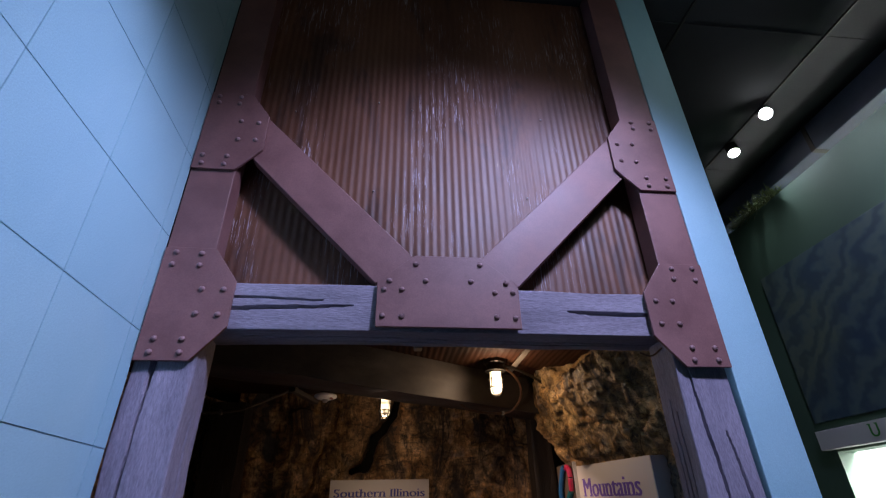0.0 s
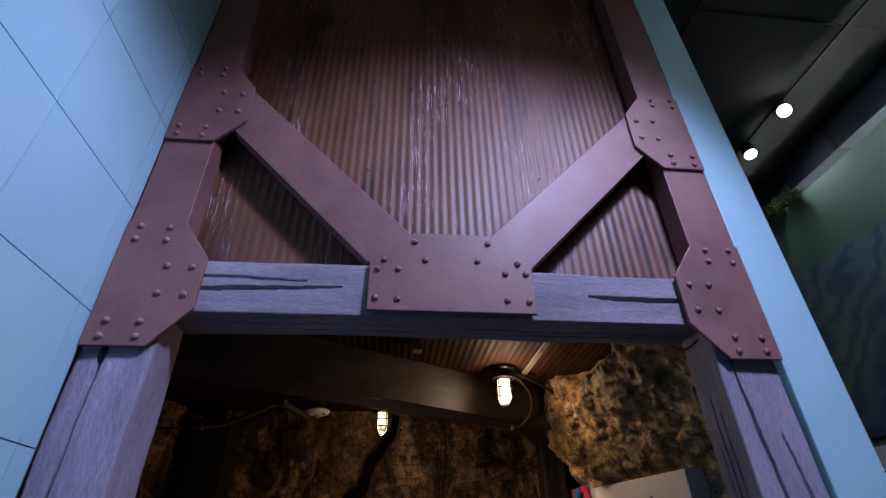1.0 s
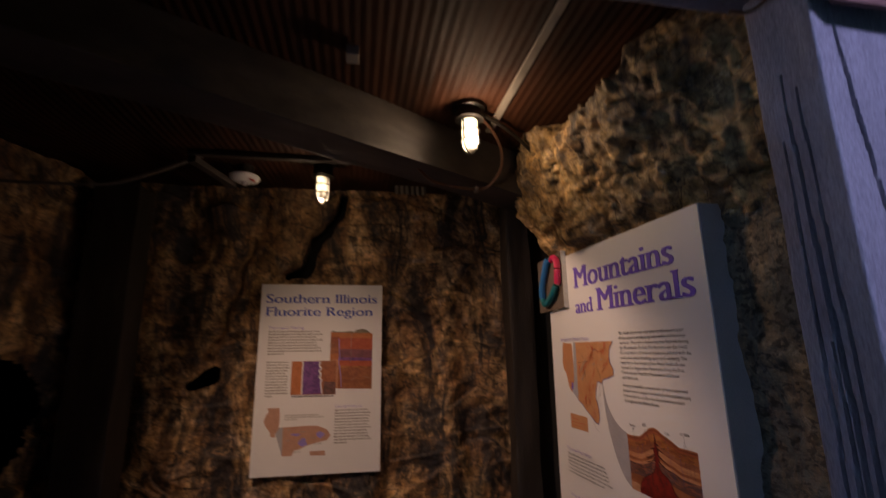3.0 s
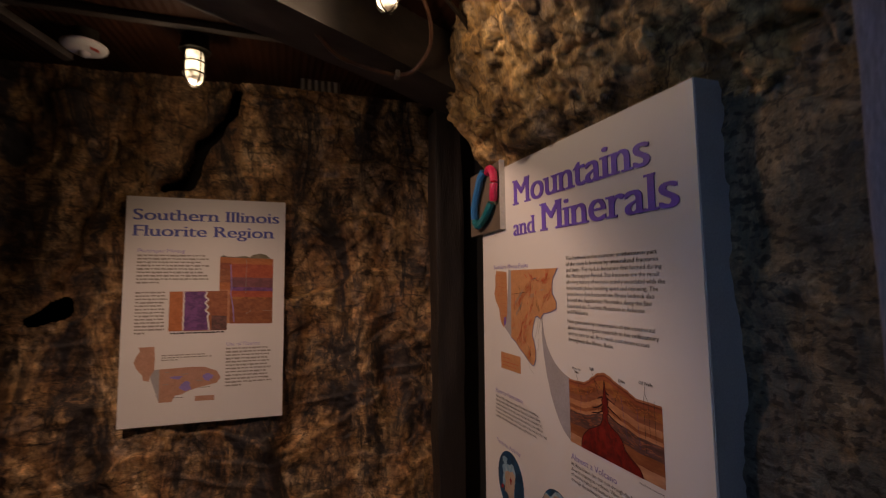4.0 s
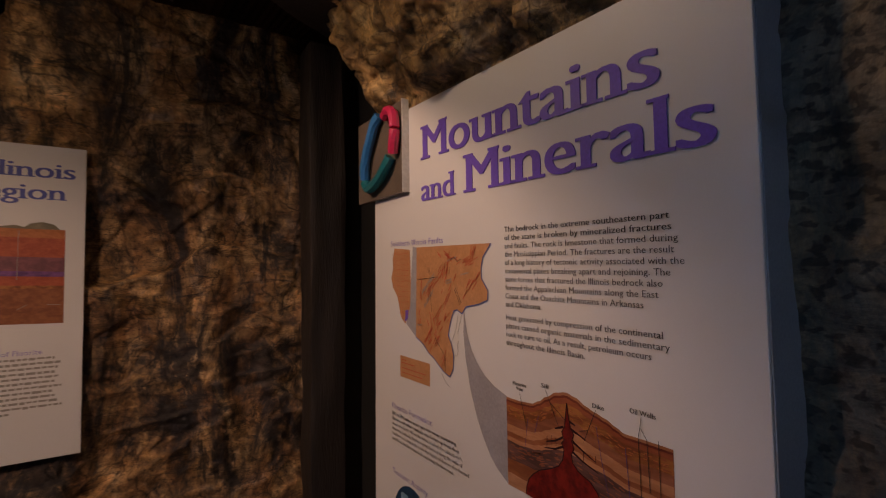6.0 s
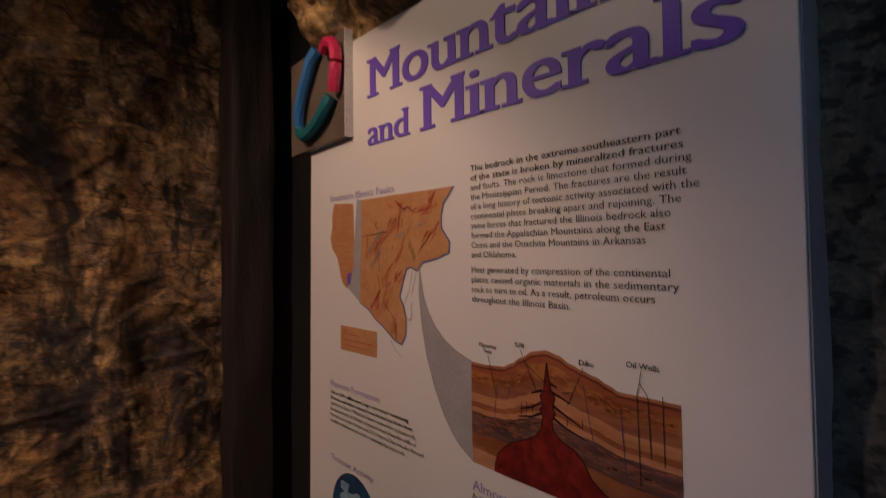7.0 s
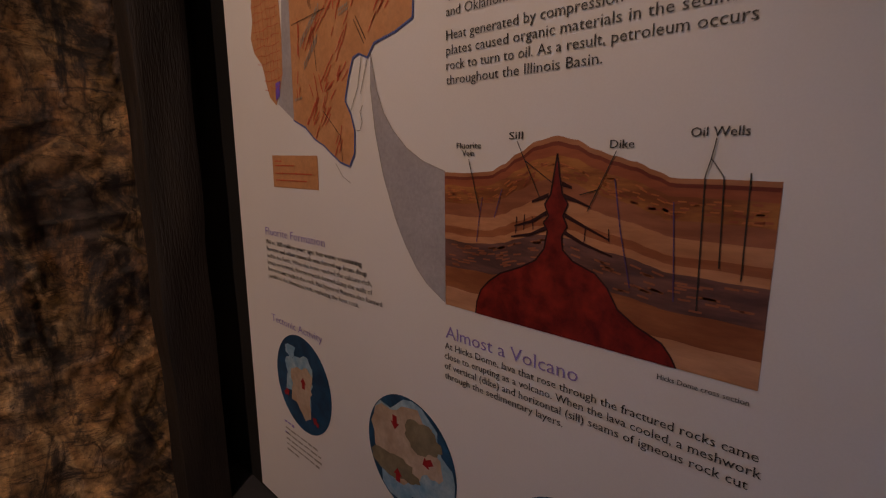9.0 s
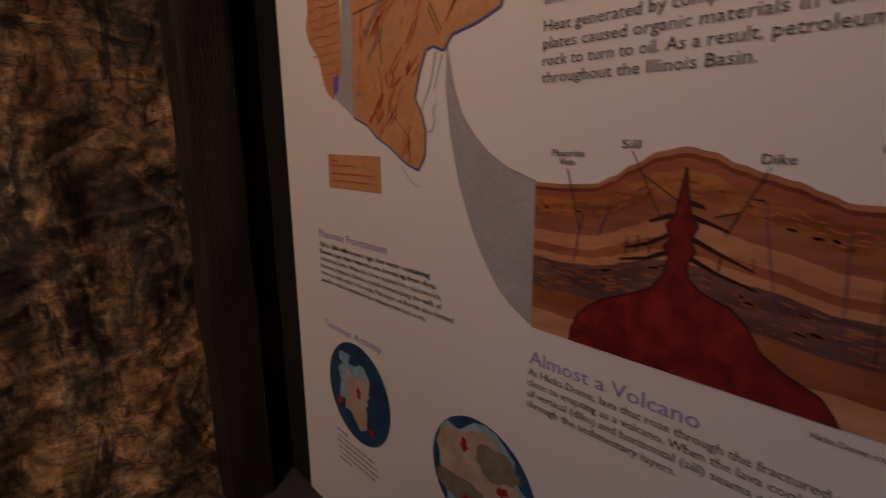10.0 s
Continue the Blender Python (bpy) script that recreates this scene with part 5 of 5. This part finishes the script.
for name, x, y, w, d, seed in (("mine_post", 1.245, 4.17, 0.16, 0.16, 41), ("mine_post", -1.27, 4.13, 0.26, 0.22, 43)):
    t = part(name, placed(footed(timber(2.50, w, d, seed, step=0.05, fine=0.012)), Matrix.Translation((x, y, 0))), M_DARKWOOD, None, "", True)
    tagged(t, "dark stained timber post against the rock", "post", "mine posts")

# ---- caged lamps ----
def caged_lamp(x, y, zb, globe_material):
    top = ceil_z(y) - zb
    lamp = thing("caged_lamp", (x, y, zb + top), "lit bulkhead lamp with a wire cage and black iron base", "lamp", "caged lamps")
    part("base", lathe([(0.070, top), (0.070, top - 0.02), (0.056, top - 0.028), (0.056, 0.170), (0.064, 0.160), (0.064, 0.150), (0.040, 0.146)], (x, y, zb), 24), M_IRON, lamp, "black iron lamp base", True)
    part("globe", lathe([(0.034, 0.145), (0.036, 0.10), (0.036, 0.045), (0.031, 0.022), (0.020, 0.010), (0.006, 0.006)], (x, y, zb), 20), globe_material, lamp, "glowing frosted glass globe", True)
    for k in range(4):
        c, s = math.cos(radians(90 * k + 40)), math.sin(radians(90 * k + 40))
        pts = [(x + c * r, y + s * r, zb + h) for r, h in ((0.044, 0.15), (0.044, 0.05), (0.038, 0.02), (0.022, 0.001), (0.002, -0.004))]
        part("cage_wire", tube(pts, 0.0032, 6), M_IRON, lamp, smooth=True)
    for h in (0.05, 0.098, 0.143):
        ring = [(x + 0.044 * math.cos(k * math.pi / 10), y + 0.044 * math.sin(k * math.pi / 10), zb + h) for k in range(21)]
        part("cage_ring", tube(ring, 0.0032, 6), M_IRON, lamp, smooth=True)
    return lamp


for (at, _, _), material in zip(GLOBES, M_GLOBES):
    caged_lamp(*at, material)

# ---- small things of the mine room ----
loop = [(0.67, 2.88, 2.485), (0.76, 2.98, 2.465), (0.83, 3.08, 2.42), (0.845, 3.15, 2.35), (0.80, 3.205, 2.285), (0.741, 3.224, 2.268), (0.62, 3.19, 2.262), (0.50, 3.14, 2.27), (0.42, 3.06, 2.30)]
conduit = part("lamp_conduit", tube(smooth_line(loop), 0.008, 8), M_COPPER, None, "", True)
tagged(conduit, "brown electrical conduit looping from lamp under the beam", "conduit")
part("clip", boxed(0.728, 3.205, 2.252, 0.746, 3.240, 2.279, bevel=0.002), M_SEAM, conduit, "small metal clip")
cable = part("lamp_cable", tube(smooth_line([(0.66, 2.86, 2.49), (0.80, 2.95, 2.478), (0.93, 3.06, 2.46), (1.0, 3.12, 2.44)]), 0.009, 8), M_IRON, None, "", True)
tagged(cable, "black cable from the lamp to the rock", "cable")
pipe = part("wall_conduit", tube(smooth_line([(-0.66, 3.60, ceil_z(3.6) - 0.02), (-0.80, 3.60, 2.465), (-0.95, 3.60, 2.40), (-1.10, 3.60, 2.350), (-1.30, 3.60, 2.336), (-1.62, 3.58, 2.33)]), 0.009, 8), M_SEAM, None, "", True)
tagged(pipe, "thin grey conduit running along the dark side wall", "conduit")
part("clip", boxed(-1.20, 3.585, 2.325, -1.18, 3.615, 2.358, bevel=0.002), M_SEAM, pipe)

batten = part("ceiling_batten", boxed(-0.74, 3.56, ceil_z(3.6) - 0.035, 0.44, 3.60, ceil_z(3.6) - 0.008, bevel=0.003), M_DARKWOOD)
tagged(batten, "dark wooden batten across the sheet ceiling", "batten")
strut = part("ceiling_strut", placed(timber(0.36, 0.05, 0.04, 55, step=0.03, fine=0.01, rough=0.3), Matrix.Translation((-0.72, 3.58, 2.50)) @ Vector((0.13, 0.33, -0.02)).to_track_quat("Z", "Y").to_matrix().to_4x4()), M_BEAM, None, "", True)
tagged(strut, "short weathered board under the ceiling", "board")
seam = part("ceiling_strip", boxed(0.748, 2.06, 2.496, 0.782, 3.06, 2.508, bevel=0.003), M_SEAM)
tagged(seam, "pale galvanised strip along the ceiling sheet", "metal strip")
tab = part("ceiling_tab", boxed(0.105, 2.50, 2.470, 0.150, 2.56, 2.507, bevel=0.003), M_SEAM)
tagged(tab, "small pale metal tab on the ceiling", "bracket")
fl = corrugated(0.40, 0.62, 2.56, 2.70, lambda a, b, d: (a, 4.20 - 0.3 * (2.66 - b) + d, b), rows=3)
fl.materials.append(M_SEAM)
tagged(part("sheet_flap", fl, None), "bent pale corrugated sheet end at the rock", "sheet")
wire = part("yellow_wire", tube(smooth_line([(1.06, 1.90, 2.27), (1.085, 1.86, 2.245), (1.105, 1.80, 2.262)]), 0.004, 6), M_COPPER, None, "", True)
tagged(wire, "short end of brown wire by the post", "wire")

dx, dy = -0.515, 3.87
dz = ceil_z(dy) - 0.112
detector = thing("smoke_alarm", (dx, dy, dz), "white round ceiling alarm with small red lettering", "alarm")
part("mount", lathe([(0.050, 0.112), (0.050, 0.048), (0.046, 0.046)], (dx, dy, dz), 24), M_IRON, detector, "dark round mount", True)
part("housing", lathe([(0.080, 0.047), (0.086, 0.043), (0.087, 0.034), (0.080, 0.024), (0.060, 0.016), (0.030, 0.011), (0.004, 0.010)], (dx, dy, dz), 32), M_PLASTIC, detector, "white plastic housing", True)
part("lens", lathe([(0.024, 0.014), (0.022, 0.0), (0.014, -0.008), (0.002, -0.010)], (dx, dy, dz), 20), M_SWOOSH, detector, "clear grey strobe lens", True)
bm = bmesh.new()
for k in range(4):
    a = radians(-48 + 9 * k)
    box(bm, dx + 0.062 * math.cos(a) - 0.003, dy + 0.062 * math.sin(a) - 0.005, dz + 0.008, dx + 0.062 * math.cos(a) + 0.003, dy + 0.062 * math.sin(a) + 0.005, dz + 0.019)
part("red_marks", bm, M_REDLETTER, detector, "red stamped marks")

# housings for the two added spots, kept unseen behind the beam
for eye, target, watts, cone, edge in ADDED_SPOTS:
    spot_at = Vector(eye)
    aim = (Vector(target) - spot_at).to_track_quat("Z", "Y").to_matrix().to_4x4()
    hidden_spot = thing("track_light", eye, "small black spotlight added unseen behind the beam", "spotlight", "spotlights")
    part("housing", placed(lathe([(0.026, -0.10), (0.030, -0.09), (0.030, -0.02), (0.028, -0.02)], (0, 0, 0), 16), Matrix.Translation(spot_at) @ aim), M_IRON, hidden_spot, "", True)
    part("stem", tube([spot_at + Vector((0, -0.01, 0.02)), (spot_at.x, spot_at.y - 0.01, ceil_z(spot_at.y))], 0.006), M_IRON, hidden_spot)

# ---- gallery and hall: track lights, mural, doorway header, foliage ----
for eye, target, watts, cone in TRACK + HALL:
    e = Vector(eye)
    turn = Matrix.Translation(e) @ (Vector(target) - e).to_track_quat("Z", "Y").to_matrix().to_4x4()
    head = thing("track_light", eye, "lit round spotlight hanging from a black ceiling track", "spotlight", "spotlights")
    part("housing", placed(lathe([(0.025, -0.15), (0.050, -0.13), (0.052, -0.03), (0.056, -0.028), (0.056, -0.022), (0.05, -0.022)], (0, 0, 0), 24), turn), M_IRON, head, "", True)
    part("lens", placed(lathe([(0.048, -0.0215), (0.048, -0.020), (0.02, -0.018), (0.002, -0.018)], (0, 0, 0), 24), turn), M_SPOT, head, "bright lens", True)
    back = turn @ Vector((0, 0, -0.08))
    part("stem", tube([back, (back.x, back.y, 4.60)], 0.009), M_IRON, head)
for x, y0, y1 in ((2.985, -3.5, 4.4), (0.3, -3.5, 1.3), (1.9, -3.5, 4.4)):
    rail = part("ceiling_track", boxed(x - 0.008, y0, 4.607, x + 0.008, y1, 4.6195), M_IRON)
    tagged(rail, "black lighting track on the ceiling", "track", "ceiling tracks")
for k in range(5):
    y = -2.6 + 1.5 * k
    ceil_rib = part("ceiling_joint", boxed(-0.9, y, 4.615, 4.4, y + 0.012, 4.6195), M_BLACK)
    tagged(ceil_rib, "thin dark ceiling grid bar", "ceiling grid", "", "structure")
soffit = part("air_duct", boxed(3.45, -3.9, 4.30, 4.1, 4.9, 4.56, bevel=0.01), surface("dark_blue_duct", (0.02, 0.026, 0.05), (0.035, 0.045, 0.08), 3, 0.6))
for k in range(6):
    y = -3.3 + 1.5 * k
    part("flange", boxed(3.445, y, 4.295, 4.105, y + 0.04, 4.565), M_IRON, soffit)
tagged(soffit, "dark blue ceiling duct beyond the partition", "duct")
mural = part("wall_mural", boxed(EAST - 0.018, -1.5, 2.235, EAST - 0.003, 3.455, 3.44, bevel=0.002), M_MURAL)
tagged(mural, "dark swirling blue and olive mural on the green partition", "mural")
header = thing("doorway_sign", (EAST, 2.8, 2.05), "white sign board with green lettering over the doorway", "sign")
part("board", boxed(EAST - 0.06, 2.0, 2.045, EAST - 0.002, 3.44, 2.175, bevel=0.003), M_WHITE, header)
raised(header, lambda a, b, d: (EAST - 0.06 - d, 3.0 - a, b), "U", 0.0, 2.077, 0.12, 0.075, 0.012, M_SIGNGREEN, "green_letter")

rnd = random.Random(4)
blades = bmesh.new()
for k in range(1100):
    b = Vector((EAST + rnd.uniform(-0.02, 0.14), rnd.uniform(2.98, 3.56), 4.02))
    d = Vector((rnd.gauss(-0.5, 0.5), rnd.gauss(0, 0.6), rnd.uniform(-0.2, 0.9))).normalized() * rnd.uniform(0.07, 0.20)
    s = Vector((rnd.uniform(-1, 1), rnd.uniform(-1, 1), 0)).normalized() * 0.004
    mid = b + d * 0.6 + Vector((0, 0, 0.01))
    tip = b + d + Vector((0, 0, -0.03))
    v = [blades.verts.new(p) for p in (b - s, b + s, mid + s * 0.8, mid - s * 0.8, tip)]
    blades.faces.new(v[:4])
    blades.faces.new((v[3], v[2], v[4]))
tagged(part("foliage", blades, M_GRASS), "dry green grass tuft on top of the partition", "foliage", "", "stuff")

# small pale studs for the tiny white dots of the cladding
for k, (x, z) in enumerate(((-0.13, 3.02), (0.047, 3.56), (-0.13, 3.60), (0.62, 3.02), (0.75, 3.55), (-0.55, 3.5))):
    pale_stud = part("pale_stud", boxed(x - 0.004, FRONT + 0.103, z - 0.004, x + 0.004, FRONT + 0.109, z + 0.004, bevel=0.0015), M_SEAM, cladding, "small pale stud")

# ---- square panels of the blue wall ----
TILE = 0.3975


def tile_mesh(w, h):
    bm = boxed(-0.012, 0, 0, 0, w, h)
    return mesh_of("wall_panel", bm, M_BLUE)


rows_z = [1.870 + TILE * k for k in range(-5, 8)]
TILE_W = 0.4115
cols_y = [1.652 - TILE_W * k for k in range(0, 14)]
full, last = tile_mesh(TILE_W - 0.004, TILE - 0.004), tile_mesh(FRONT - 1.652 - 0.004, TILE - 0.004)
for z in rows_z:
    if z + TILE > 4.62 or z < -0.2:
        continue
    for k, y in enumerate(cols_y):
        p = part("wall_panel", last if k == 0 else full, None, wall_west)
        p.location = (WALL_W, y + 0.002, z + 0.002)
